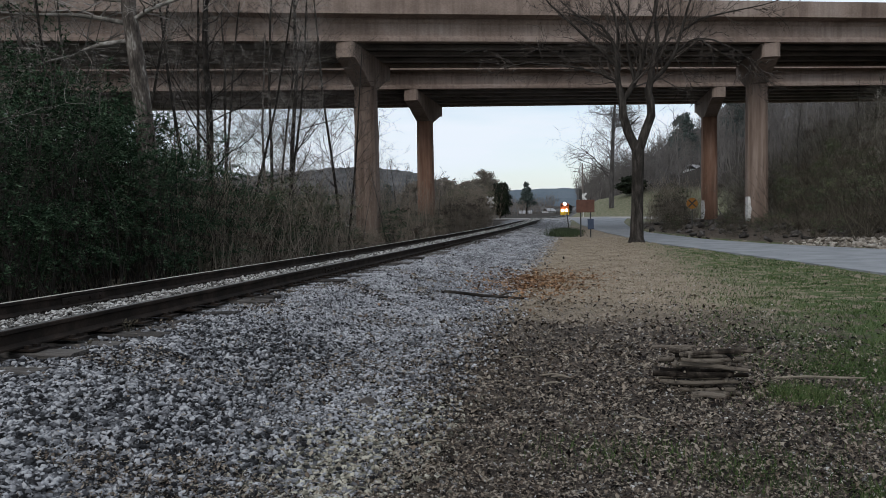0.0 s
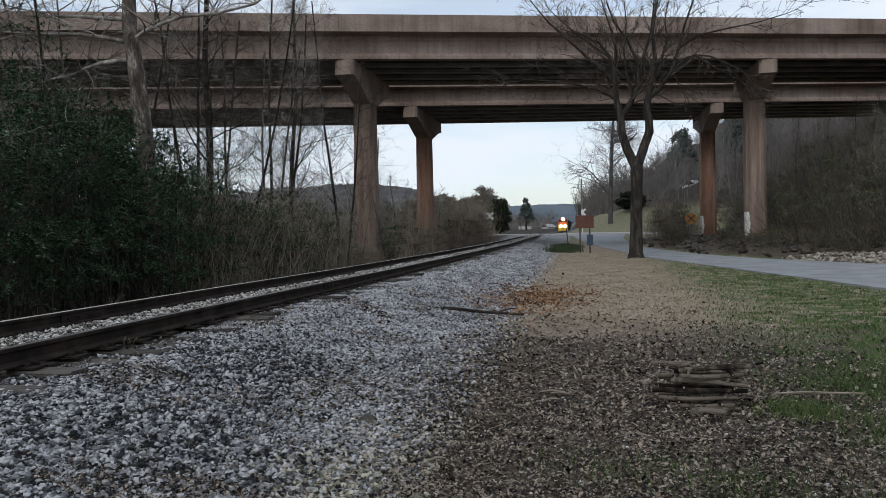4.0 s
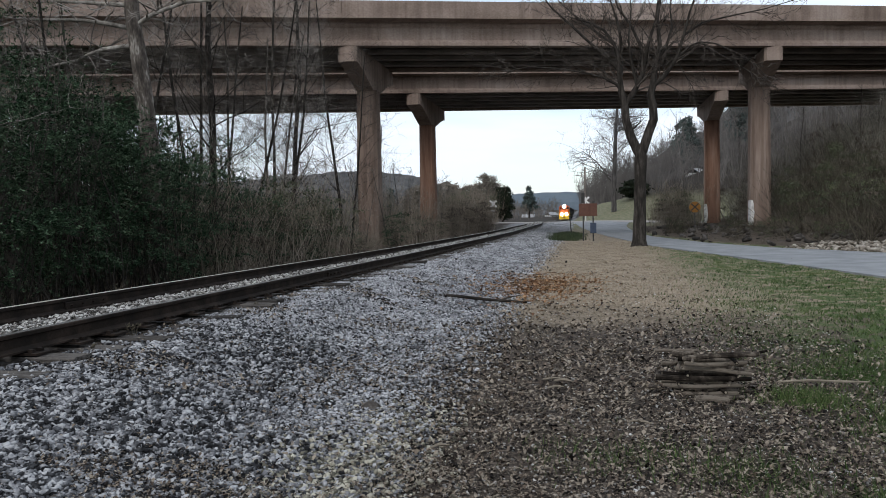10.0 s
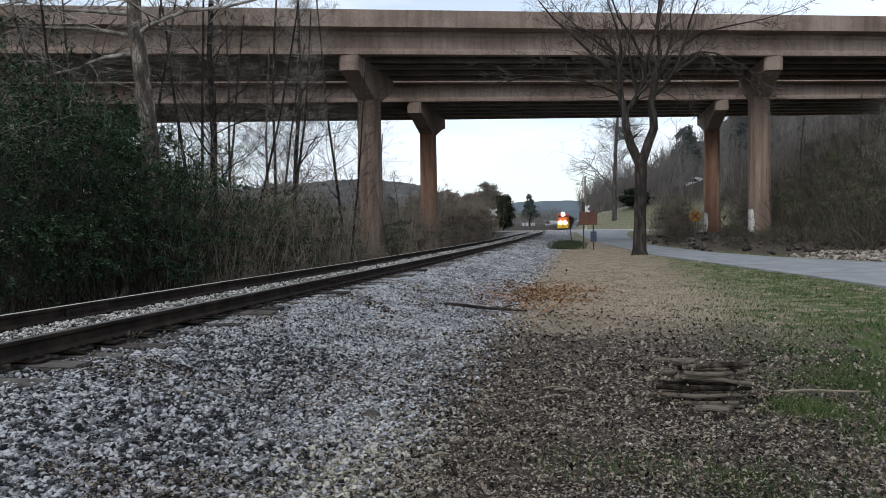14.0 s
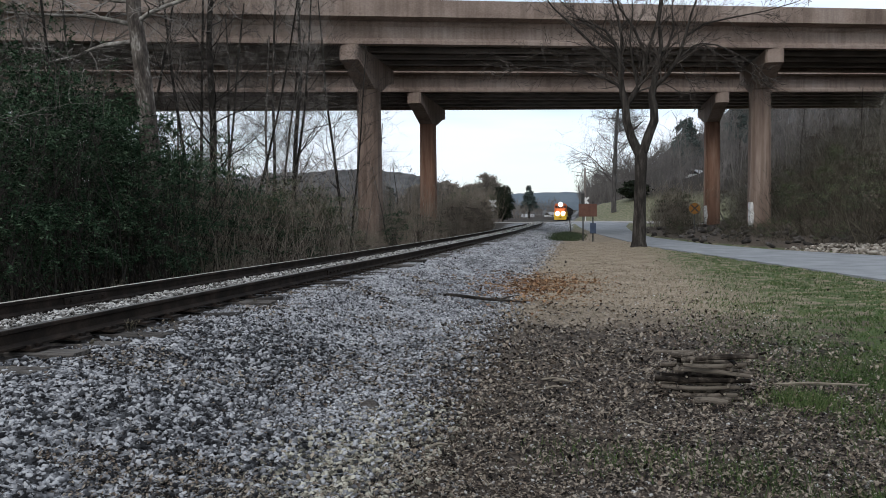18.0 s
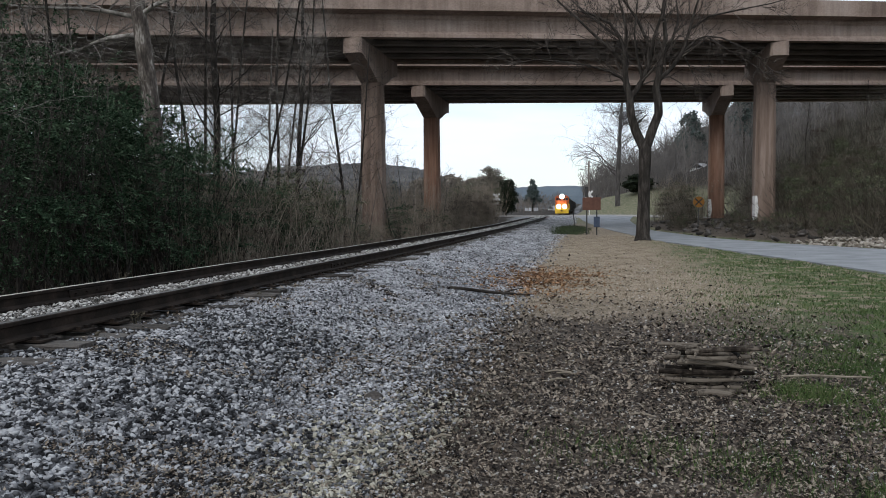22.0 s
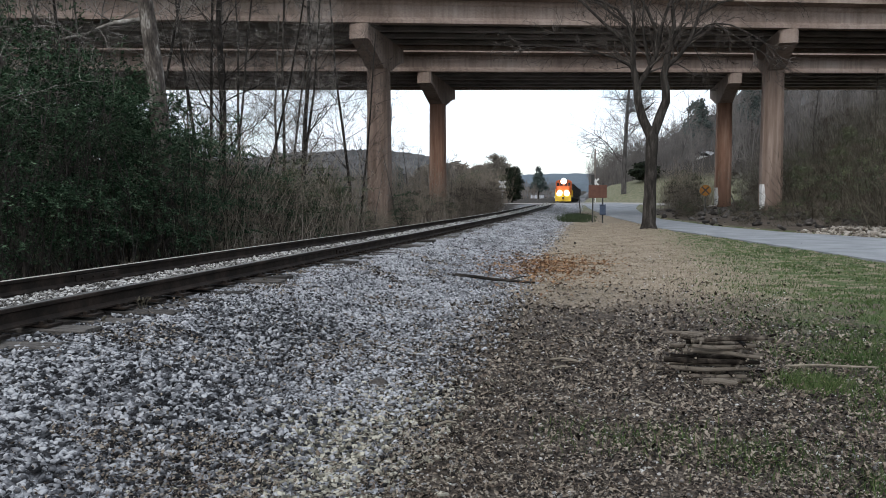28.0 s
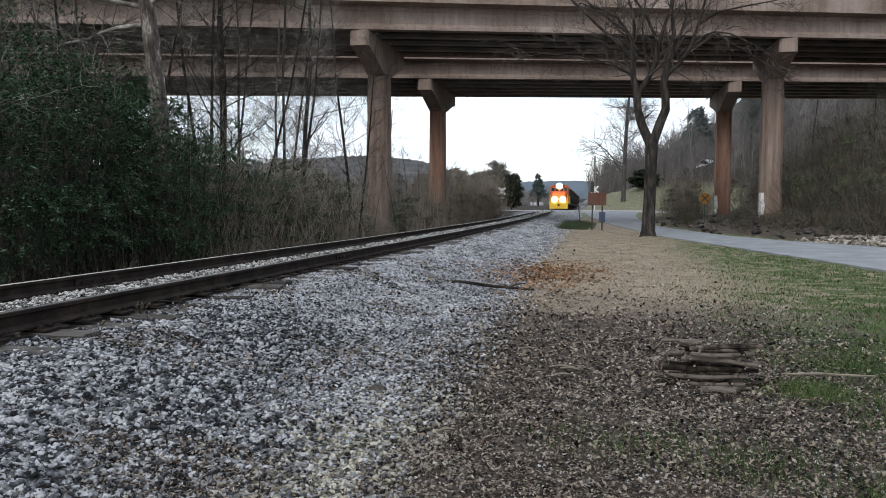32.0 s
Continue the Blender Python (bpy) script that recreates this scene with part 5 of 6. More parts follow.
def build_house(x, y, z, w, label, turn=0, size=1.0):
    house = thing("house", label, "house", pose(x, y, z, 0, 0, turn), "far houses")
    house.scale = (size,) * 3
    part("wall", Geo().box(-w / 2, w / 2, -3.5, 3.5, -1.5, 3.0), HOUSE_WHITE, house)
    roof = [(-4.0, 2.95), (0, 5.2), (4.0, 2.95), (4.0, 2.8), (0, 5.0), (-4.0, 2.8)]
    part("roof", Geo().loft([[(s, p, q) for p, q in roof] for s in (-w / 2 - 0.4, w / 2 + 0.4)]), ROOF_GREY, house)
    for k in range(max(2, int(w / 3))):
        cx = -w / 2 + (k + 0.5) * w / max(2, int(w / 3))
        win = part("window", Geo().box(cx - 0.55, cx + 0.55, -3.56, -3.48, 0.9, 2.3), SIGN_WHITE, house)
        part("pane", Geo().box(cx - 0.47, cx + 0.47, -3.575, -3.561, 0.98, 2.22), GLASS_DARK, win)


build_house(20.4, 150, 7.4, 6.0, "small white house high on the wooded slope", 50, 0.42)
build_house(-22.0, 300, -0.9, 9.0, "low white house far down the valley", 0, 0.5)
build_house(-15.0, 345, -0.6, 7.0, "low grey-roofed house far down the valley", 40, 0.6)


# ---- loose things on the ground ----
def build_wood_pile():
    rnd = random.Random(12)
    pile = thing("stick_pile", "small pile of cut barked sticks on the leaves", "wood pile", pose(0.96, 6.33, 0.0, 0, 0, -3))
    
    def stick(cx, cy, z, along_x, ln, r, tilt=0.0):
        turn, bend = rnd.gauss(0, 0.07), rnd.gauss(0, 0.016)
        pts = []
        for q in (0, 0.2, 0.4, 0.6, 0.8, 1):
            u, w = ln * (q - 0.5), bend * math.sin(q * 5) + turn * ln * (q - 0.5)
            pts.append((cx + (u if along_x else w), cy + (w if along_x else u), z + tilt * (q - 0.5) + 0.4 * bend * math.sin(q * 4)))
        ob = part("stick", Geo().tube(pts, [r * f * rnd.uniform(0.86, 1.12) for f in (0.95, 0.96, 1.0, 0.94, 0.9, 0.76)], 9), STICK_WOOD, pile)
        for e, nb in ((0, 1), (-1, -2)):
            p = Vector(pts[e])
            d = (p - Vector(pts[nb])).normalized()
            part("cut_end", Geo().cyl(p, p + d * 0.003, r * 0.6, 9), CUT_WOOD, ob)

    # criss-cross stack: short cross sticks under crooked long ones, each row set back a little
    rows = ((-0.28, 0.2, 0.021), (-0.36, 0.22, 0.019), (-0.42, 0.3, 0.023), (-0.27, 0.29, 0.021), (-0.2, 0.27, 0.018))
    z = 0.0
    for k, (x0, x1, r0) in enumerate(rows):
        z += r0
        stick((x0 + x1) / 2, -0.07, z, True, x1 - x0, r0, rnd.uniform(-0.012, 0.012))
        stick((x0 + x1) / 2 + rnd.uniform(-0.06, 0.06), 0.06, z, True, rnd.uniform(0.4, 0.62), rnd.uniform(0.018, 0.026), rnd.uniform(-0.012, 0.012))
        stick(rnd.uniform(-0.08, 0.08), 0.2, z, True, rnd.uniform(0.42, 0.66), rnd.uniform(0.016, 0.024), rnd.uniform(-0.012, 0.012))
        z += r0
        for x in (-0.19, 0.15):
            stick(x + rnd.uniform(-0.06, 0.06), 0.06 + rnd.uniform(-0.03, 0.03), z + 0.004, False, rnd.uniform(0.3, 0.42), rnd.uniform(0.011, 0.017))
        z += 0.018
    stick(0.07, -0.06, z + 0.022, True, 0.56, 0.022, 0.06)
    stick(0.29, -0.05, z + 0.05, True, 0.26, 0.011, 0.01)
    stick(-0.25, 0.16, z + 0.02, True, 0.34, 0.016, 0.01)
    stick(-0.2, 0.02, z + 0.022, True, 0.16, 0.026, 0.0)
    stick(0.05, -0.2, 0.022, True, 0.36, 0.021)
    stick(-0.02, -0.31, 0.026, True, 0.24, 0.027)
    for x, y, turn, ln in ((0.40, -0.02, 12, 0.3), (0.46, 0.08, -20, 0.36), (0.36, 0.2, 30, 0.28), (-0.44, -0.02, -8, 0.22)):
        twig = thing("loose_twig", "thin dark twig fallen beside the stick pile", "twig", pose(0.96 + x, 6.33 + y, 0.03, 0, 0, turn), "twigs by the pile")
        part("shaft", Geo().tube([(-ln / 2, 0, 0), (0, 0.012, 0.014), (ln / 2, 0, 0.004)], [0.008, 0.007, 0.003], 5), STICK_WOOD, twig)
    long_stick = thing("fallen_stick", "thin pale stick lying in the grass", "stick", pose(1.9, 6.7, 0.03, 0, 0, 2))
    part("shaft", Geo().tube([(-0.38, 0, 0.0), (-0.1, 0.015, 0.015), (0.12, 0.0, 0.012), (0.36, 0.01, 0.01)], [0.009, 0.012, 0.011, 0.007], 6), CUT_WOOD, long_stick)
    limb = thing("fallen_branch", "dark fallen branch lying at the gravel edge", "branch", pose(-1.7, 12.4, 0.0))
    part("shaft", Geo().tube([(-0.58, 0.02, 0.15), (-0.3, 0.05, 0.12), (0.1, 0, 0.08), (0.5, -0.04, 0.06), (0.82, -0.1, 0.05)], [0.024, 0.027, 0.025, 0.02, 0.012], 7), BLACK_BARK, limb)
    part("twig", Geo().tube([(0.3, -0.02, 0.07), (0.5, 0.1, 0.12), (0.62, 0.16, 0.13)], [0.016, 0.012, 0.007], 5), BLACK_BARK, limb)
    for x, y, turn, ln in ((-0.28, 6.62, 8, 0.2), (-0.2, 6.55, -12, 0.17), (-0.26, 6.3, 25, 0.15), (-0.62, 7.4, 4, 0.16), (-0.9, 4.6, 30, 0.12), (0.35, 5.3, -20, 0.16)):
        chip = thing("wood_splinter", "pale broken splinter of wood on the leaves", "splinter", pose(x, y, 0.03, 0, 0, turn), "splinters on the ground")
        part("shaft", Geo().tube([(-ln / 2, 0, 0), (0, 0.008, 0.012), (ln / 2, 0, 0.002)], [0.008, 0.011, 0.005], 5), CUT_WOOD, chip)
    rock = thing("dark_stone", "dark lump of stone at the toe of the ballast", "stone", pose(-1.58, 5.45, 0.02))
    rings = []
    for z, s in ((-0.02, 0.07), (0.02, 0.085), (0.05, 0.06), (0.065, 0.03)):
        rings.append([(s * math.cos(a) * rnd.uniform(0.8, 1.2), s * 0.7 * math.sin(a) * rnd.uniform(0.8, 1.2), z) for a in (math.tau * k / 9 for k in range(9))])
    part("lump", Geo().loft(rings), DARK_ROCK, rock)
    for x, y, z, h, n in ((-6.35, 7.3, 0.36, 0.13, 12), (-4.25, 6.6, 0.34, 0.14, 10), (-4.2, 5.9, 0.33, 0.06, 10), (-6.3, 12.4, 0.36, 0.12, 12), (-7.25, 10.9, 0.25, 0.25, 14), (-7.3, 14.0, 0.25, 0.3, 20), (-4.1, 9.0, 0.32, 0.08, 10)):
        weed = thing("dry_weed", "withered tan weed growing beside the rail", "weed", pose(x, y, z), "weeds along the track")
        g = Geo()
        for k in range(n):
            dx, dy = rnd.gauss(0, 0.25) * h, rnd.gauss(0, 0.25) * h
            g.tube([(dx * 0.2, dy * 0.2, -0.05), (dx * 0.6, dy * 0.6, h * 0.6), (dx, dy, h * rnd.uniform(0.7, 1.1))], [0.004, 0.0035, 0.002], 3, caps=False)
            q = (dx * 0.8, dy * 0.8, h * rnd.uniform(0.5, 1.0))
            g.add([q, (q[0] + 0.03, q[1], q[2] + 0.012), (q[0] + 0.02, q[1] + 0.02, q[2] + 0.03)], [(0, 1, 2)])
        part("stalk", g, BANK_SCRUB, weed)


build_wood_pile()


def scatter(seed, count, x0, x1, y0, y1, power=2.2):
    r = np.random.RandomState(seed)
    u = r.random_sample(count)
    k = 1 - power
    y = (u * (y1 ** k - y0 ** k) + y0 ** k) ** (1 / k) if power != 1 else y0 * (y1 / y0) ** u
    return r, r.uniform(x0, x1, count), y


def stone_cloud(name, seed, xs, ys, sizes, mat, label, sink=0.2, lift=0.0):
    """Angular stones: jittered eight-cornered lumps lying on the ground."""
    r = np.random.RandomState(seed)
    n = len(xs)
    c = np.array([(x, y, z) for x in (-1, 1) for y in (-1, 1) for z in (-1, 1)], dtype=float)
    v = c[None] * r.uniform(0.4, 1.0, (n, 8, 3)) * np.array([1.2, 0.85, 0.5])
    yaw, tip, roll = r.uniform(0, math.tau, n), r.normal(0, 0.45, n), r.normal(0, 0.45, n)
    cy, sy, cp, sp, cr, sr = np.cos(yaw), np.sin(yaw), np.cos(tip), np.sin(tip), np.cos(roll), np.sin(roll)
    m = np.stack([np.stack([cy * cp, cy * sp * sr - sy * cr, cy * sp * cr + sy * sr], -1), np.stack([sy * cp, sy * sp * sr + cy * cr, sy * sp * cr - cy * sr], -1), np.stack([-sp, cp * sr, cp * cr], -1)], 1)
    v = np.einsum("nij,nkj->nki", m, v) * sizes[:, None, None]
    z = surface_z(xs, ys) + sizes * r.uniform(0.2, 0.75, n) - sizes * sink * 0.5 + lift
    v += np.stack([xs, ys, z], -1)[:, None]
    quads = np.array([(0, 1, 3, 2), (4, 6, 7, 5), (0, 4, 5, 1), (2, 3, 7, 6), (0, 2, 6, 4), (1, 5, 7, 3)])
    loops = (np.arange(n)[:, None, None] * 8 + quads[None]).ravel()
    return tagged(new(name, cloud_mesh(name, v.reshape(-1, 3), loops, 4, mat)), label, "gravel", kind="stuff")


def build_ballast():
    r, x, y = scatter(1, 108000, -4.45, -0.9, 2.5, 40, 2.1)
    keep = (r.random_sample(len(x)) < np.interp(x, [-2.8, -1.9, -0.9], [1.0, 0.68, 0.16]))
    off = np.abs(x - TRACK_X)
    keep &= (np.abs(off - GAUGE / 2) > 0.10) & (off > 0.66)
    gap = np.abs(y[:, None] - np.array(TIES)[None]).min(1)
    # the tie ends lie bare in brown dirt beside the rail
    bare = np.interp(x, [-4.4, -3.95, -3.7], [0.28, 0.42, 1.0])
    keep &= ~((gap < 0.125) & (off < 1.3) & (r.random_sample(len(x)) < 0.66))
    keep &= r.random_sample(len(x)) < bare
    x, y = x[keep], y[keep]
    u = np.random.RandomState(2).random_sample(len(x))
    size = (0.008 + 0.0155 * u ** 1.6) * np.interp(y, [3, 20, 60], [1.0, 1.25, 1.6])
    stone_cloud("ballast", 3, x, y, size, STONE, "grey crushed stone ballast sloping down from the rails")
    # paler, smaller stone packed between the rails
    r, x, y = scatter(52, 26000, TRACK_X - 0.65, TRACK_X + 0.65, 3.0, 95, 1.35)
    gap = np.abs(y[:, None] - np.array(TIES)[None]).min(1)
    keep = ~((gap < 0.11) & (y < 24) & (r.random_sample(len(x)) < 0.55))
    x, y = x[keep], y[keep]
    stone_cloud("crib_stone", 53, x - TRACK_X + track_x(y), y, r.uniform(0.009, 0.021, len(x)) * np.interp(y, [4, 20, 90], [1.0, 1.5, 3.2]), CRIB_STONE, "pale stone packed between the rails", lift=0.062)
    # farther off the ballast is given a paler stone colour
    r, x, y = scatter(40, 80000, -4.4, -1.2, 7.5, 92, 1.45)
    keep = (np.abs(np.abs(x - TRACK_X) - GAUGE / 2) > 0.10) & (r.random_sample(len(x)) < np.interp(x, [-2.4, -1.2], [1.0, 0.15]))
    x, y = x[keep], y[keep]
    n = len(x)
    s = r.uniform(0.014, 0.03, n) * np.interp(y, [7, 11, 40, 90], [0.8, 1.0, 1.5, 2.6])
    z = surface_z(x, y)
    a = r.uniform(0, math.tau, n)
    pts = [np.stack([x + np.cos(a + k * 2.09) * s * r.uniform(0.7, 1.3, n), y + np.sin(a + k * 2.09) * s * r.uniform(0.7, 1.3, n), z - 0.004], -1) for k in range(3)]
    pts.append(np.stack([x + r.normal(0, 0.3, n) * s, y + r.normal(0, 0.3, n) * s, z + s * r.uniform(0.7, 1.2, n)], -1))
    i = np.arange(n) * 4
    loops = np.stack([i, i + 1, i + 3, i + 1, i + 2, i + 3, i + 2, i, i + 3], -1).ravel()
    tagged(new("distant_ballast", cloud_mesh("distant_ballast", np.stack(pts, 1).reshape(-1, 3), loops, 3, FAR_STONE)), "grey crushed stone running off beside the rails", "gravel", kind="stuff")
    r, x, y = scatter(44, 11000, -2.3, -0.5, 2.8, 5.8, 1.5)
    keep = r.random_sample(len(x)) < np.exp(-((x + 1.35) / 0.36) ** 2)
    x, y = x[keep], y[keep]
    stone_cloud("yellowish_gravel", 45, x, y, r.uniform(0.008, 0.022, len(x)), TAN_STONE, "yellowish gravel and straw at the toe of the slope")
    r, x, y = scatter(48, 11000, -2.7, -0.7, 4.8, 15, 1.9)
    keep = r.random_sample(len(x)) < np.exp(-((x + 1.75) / 0.5) ** 2)
    x, y = x[keep], y[keep]
    stone_cloud("fine_gravel", 49, x, y, r.uniform(0.008, 0.019, len(x)) * np.interp(y, [5, 15], [1.0, 1.5]), FAR_STONE, "pale fine gravel spilled along the toe of the ballast", lift=0.012)
    r, x, y = scatter(5, 9000, -9.0, -6.08, 4.0, 60, 1.8)
    stone_cloud("far_side_ballast", 6, x, y, r.uniform(0.02, 0.035, len(x)) * np.interp(y, [3, 20, 60], [1.0, 1.3, 2.2]), STONE, "grey ballast on the far side of the rails")
    r, x, y = scatter(8, 5200, -1.7, 2.8, 3.2, 20, 2.2)
    stone_cloud("scattered_gravel", 9, x, y, r.uniform(0.005, 0.013, len(x)), PALE_CHIP, "loose small stones among the leaves")
    # rubble at the foot of the bank
    r = np.random.RandomState(15)
    y = r.uniform(21.0, 31.0, 1300)
    s = r.uniform(0.1, 2.7, 1300)
    x = np.interp(y, FAR_EDGE[0], FAR_EDGE[1]) + s
    stone_cloud("bank_rubble", 16, x, y, r.uniform(0.03, 0.15, 1300) * np.interp(y, [27, 31], [1.0, 0.5]), RUBBLE, "pale broken rubble at the foot of the bank", 0.1)
    y = r.uniform(30, 62, 420)
    x = np.interp(y, FAR_EDGE[0], FAR_EDGE[1]) + r.uniform(0.3, 6.5, 420)
    stone_cloud("bank_rocks", 18, x, y, 0.03 + 0.2 * r.random_sample(420) ** 3, DARK_ROCK, "dark rocks strewn below the piers", 0.1)


build_ballast()


def build_litter():
    r, x, y = scatter(20, 300000, -4.5, 6.0, 2.6, 26, 2.0)
    p = np.interp(x, [-4.5, -3.6, -2.5, -2.0, -1.6, -1.15, -0.75, 1.5, 2.3, 3.2, 6], [0.0, 0.05, 0.14, 0.32, 0.55, 0.85, 1, 1, 0.5, 0.22, 0.1]) * np.interp(y, [3, 7.5, 10.5, 14, 26], [1, 0.95, 0.25, 0.07, 0.03])
    p = p * np.where(x < -1.15, np.interp(y, [4.6, 6.0], [0.35, 1.0]), 1.0)
    # small drifts caught between the stones
    drift = np.sin(x * 2.3 + 1.1 * np.sin(y * 1.7)) * np.sin(y * 2.1 + 1.3 * np.sin(x * 1.9)) + 0.35 * np.sin(x * 7.1 + y * 4.3) * np.sin(y * 8.3 - x * 3.7)
    p = np.where(x < -1.3, p + 0.7 * step(0.35, 0.9, drift + 0.35 * step(4.3, 3.0, y)) * step(-4.6, -3.8, x), p)
    for cx, cy, rx, ry in ((-2.45, 3.45, 0.5, 0.3), (-1.95, 3.3, 0.35, 0.25), (-2.4, 4.25, 0.16, 0.22), (-2.66, 5.1, 0.3, 0.4), (-2.05, 6.2, 0.3, 0.8), (-3.1, 3.6, 0.4, 0.2)):
        p = p + 0.85 * np.exp(-(((x - cx) / rx) ** 2 + ((y - cy) / ry) ** 2)) * (drift > -0.2)
    keep = r.random_sample(len(x)) < p
    x, y = x[keep], y[keep]
    n = len(x)
    a = r.uniform(0, math.tau, n)
    ln = (0.005 + 0.017 * r.random_sample(n) ** 2.0) * np.interp(y, [3, 6, 12], [0.66, 1.05, 2.0])
    wd = ln * r.uniform(0.4, 0.95, n)
    z = surface_z(x, y) + r.uniform(0.008, 0.03, n)
    ca, sa = np.cos(a), np.sin(a)
    tilt = r.normal(0, 0.5, n) * ln
    curl = r.uniform(0.1, 0.9, n) * wd
    pts = []
    for u, v, lift in ((-1, 0, 0), (0, -1, 1), (1, 0, 0), (0, 1, 1)):
        pts.append(np.stack([x + ca * u * ln - sa * v * wd, y + sa * u * ln + ca * v * wd, z + lift * curl + u * tilt], -1))
    v = np.stack(pts, 1).reshape(-1, 3)
    i = np.arange(n) * 4
    loops = np.stack([i, i + 1, i + 2, i, i + 2, i + 3], -1).ravel()
    tagged(new("fallen_leaves", cloud_mesh("fallen_leaves", v, loops, 3, LEAF_LITTER)), "brown fallen leaves thick on the ground", "leaves", kind="stuff")


build_litter()


def build_oak_leaves():
    """Rusty leaves drifted against the gravel edge."""
    r = np.random.RandomState(61)
    n = 2200
    x = r.normal(-0.95, 0.62, n)
    y = r.normal(15.6, 1.5, n)
    a, ln = r.uniform(0, math.tau, n), r.uniform(0.02, 0.05, n)
    z = surface_z(x, y) + r.uniform(0.015, 0.05, n)
    ca, sa = np.cos(a) * ln, np.sin(a) * ln
    tilt = r.normal(0, 0.4, n) * ln
    v = np.stack([np.stack([x - ca, y - sa, z - tilt], -1), np.stack([x + sa * 0.5, y - ca * 0.5, z + 0.012], -1), np.stack([x + ca, y + sa, z + tilt], -1), np.stack([x - sa * 0.5, y + ca * 0.5, z + 0.012], -1)], 1).reshape(-1, 3)
    i = np.arange(n) * 4
    tagged(new("oak_leaves", cloud_mesh("oak_leaves", v, np.stack([i, i + 1, i + 2, i, i + 2, i + 3], -1).ravel(), 3, OAK_LEAF)), "drift of rusty oak leaves at the gravel edge", "leaves", kind="stuff")


build_oak_leaves()


def blades(name, seed, x, y, height, mat, label):
    r = np.random.RandomState(seed)
    n = len(x)
    a = r.uniform(0, math.tau, n)
    h = height * r.uniform(0.5, 1.3, n)
    w = 0.0035 * np.interp(y, [3, 12, 35], [1, 2.2, 5])
    lx, ly = r.normal(0, 0.5, n) * h, r.normal(0, 0.5, n) * h
    z = surface_z(x, y) - 0.005
    c, s = np.cos(a) * w, np.sin(a) * w
    v = np.stack([np.stack([x - c, y - s, z], -1), np.stack([x + c, y + s, z], -1), np.stack([x + lx, y + ly, z + h], -1)], 1).reshape(-1, 3)
    tagged(new(name, cloud_mesh(name, v, np.arange(n * 3), 3, mat)), label, "grass", kind="stuff")


def build_grass():
    r, x, y = scatter(30, 210000, -0.5, 8.0, 3.2, 34, 1.9)
    patch = 0.5 + 0.3 * np.sin(x * 1.9 + 0.7 * np.sin(y * 1.1)) * np.sin(y * 1.3 + np.sin(x * 0.8)) + 0.3 * np.sin(x * 4.7 + 1.3 * np.sin(y * 3.1)) * np.sin(y * 3.9 + np.sin(x * 2.8))
    near = np.interp(y, [3.2, 5.5, 8, 34], [0.16, 0.4, 1.0, 0.9])
    back = np.maximum(y - 8.0, 0.0)
    side = step(0.0, 1.0, (x + r.normal(0, 0.25, len(x)) - 0.8 - 0.06 * back) / (1.8 + 0.05 * back))
    keep = (r.random_sample(len(x)) < side * near * (0.15 + 0.95 * patch)) & (x < np.interp(y, NEAR_EDGE[0], NEAR_EDGE[1]) - 0.1)
    blades("green_grass", 31, x[keep], y[keep], 0.05, GRASS, "short patchy green winter grass")
    r, x, y = scatter(34, 70000, -1.6, 6.5, 9.0, 40, 1.5)
    keep = (r.random_sample(len(x)) < step(-1.6, -0.6, x) * step(9, 14, y + r.normal(0, 1, len(x))) * np.maximum(0.13, step(2.8, 1.2, x - 0.03 * y + r.normal(0, 0.4, len(x))))) & (x < np.interp(y, NEAR_EDGE[0], NEAR_EDGE[1]) - 0.05)
    r2 = np.random.RandomState(38)
    n = 600
    for k, (cx, cy, sx, sy, m) in enumerate(((1.62, 6.15, 0.16, 0.12, 420), (2.2, 5.6, 0.25, 0.3, 500), (2.25, 4.6, 0.2, 0.25, 420), (0.9, 4.3, 0.25, 0.2, 260), (1.5, 4.0, 0.15, 0.12, 200), (2.4, 7.2, 0.3, 0.3, 500), (0.2, 4.6, 0.3, 0.2, 160))):
        r3, m = np.random.RandomState(70 + k), m * 3
        blades("grass_tuft", 80 + k, r3.normal(cx, sx, m), r3.normal(cy, sy, m), 0.065, GRASS, "small tuft of green grass among fallen leaves")
    n2 = 5000
    blades("ivy_patch", 41, r2.normal(-1.15, 0.4, n2), r2.uniform(42, 55, n2), 0.24, IVY_LEAF, "clump of green weeds at the end of the gravel")
    blades("straw_tufts", 39, r2.normal(-1.15, 0.35, n), r2.uniform(3.3, 5.2, n), 0.035, DRY_GRASS, "flattened straw at the toe of the gravel")
    blades("dry_grass", 35, x[keep], y[keep], 0.034, DRY_GRASS, "short tan dormant grass")


build_grass()


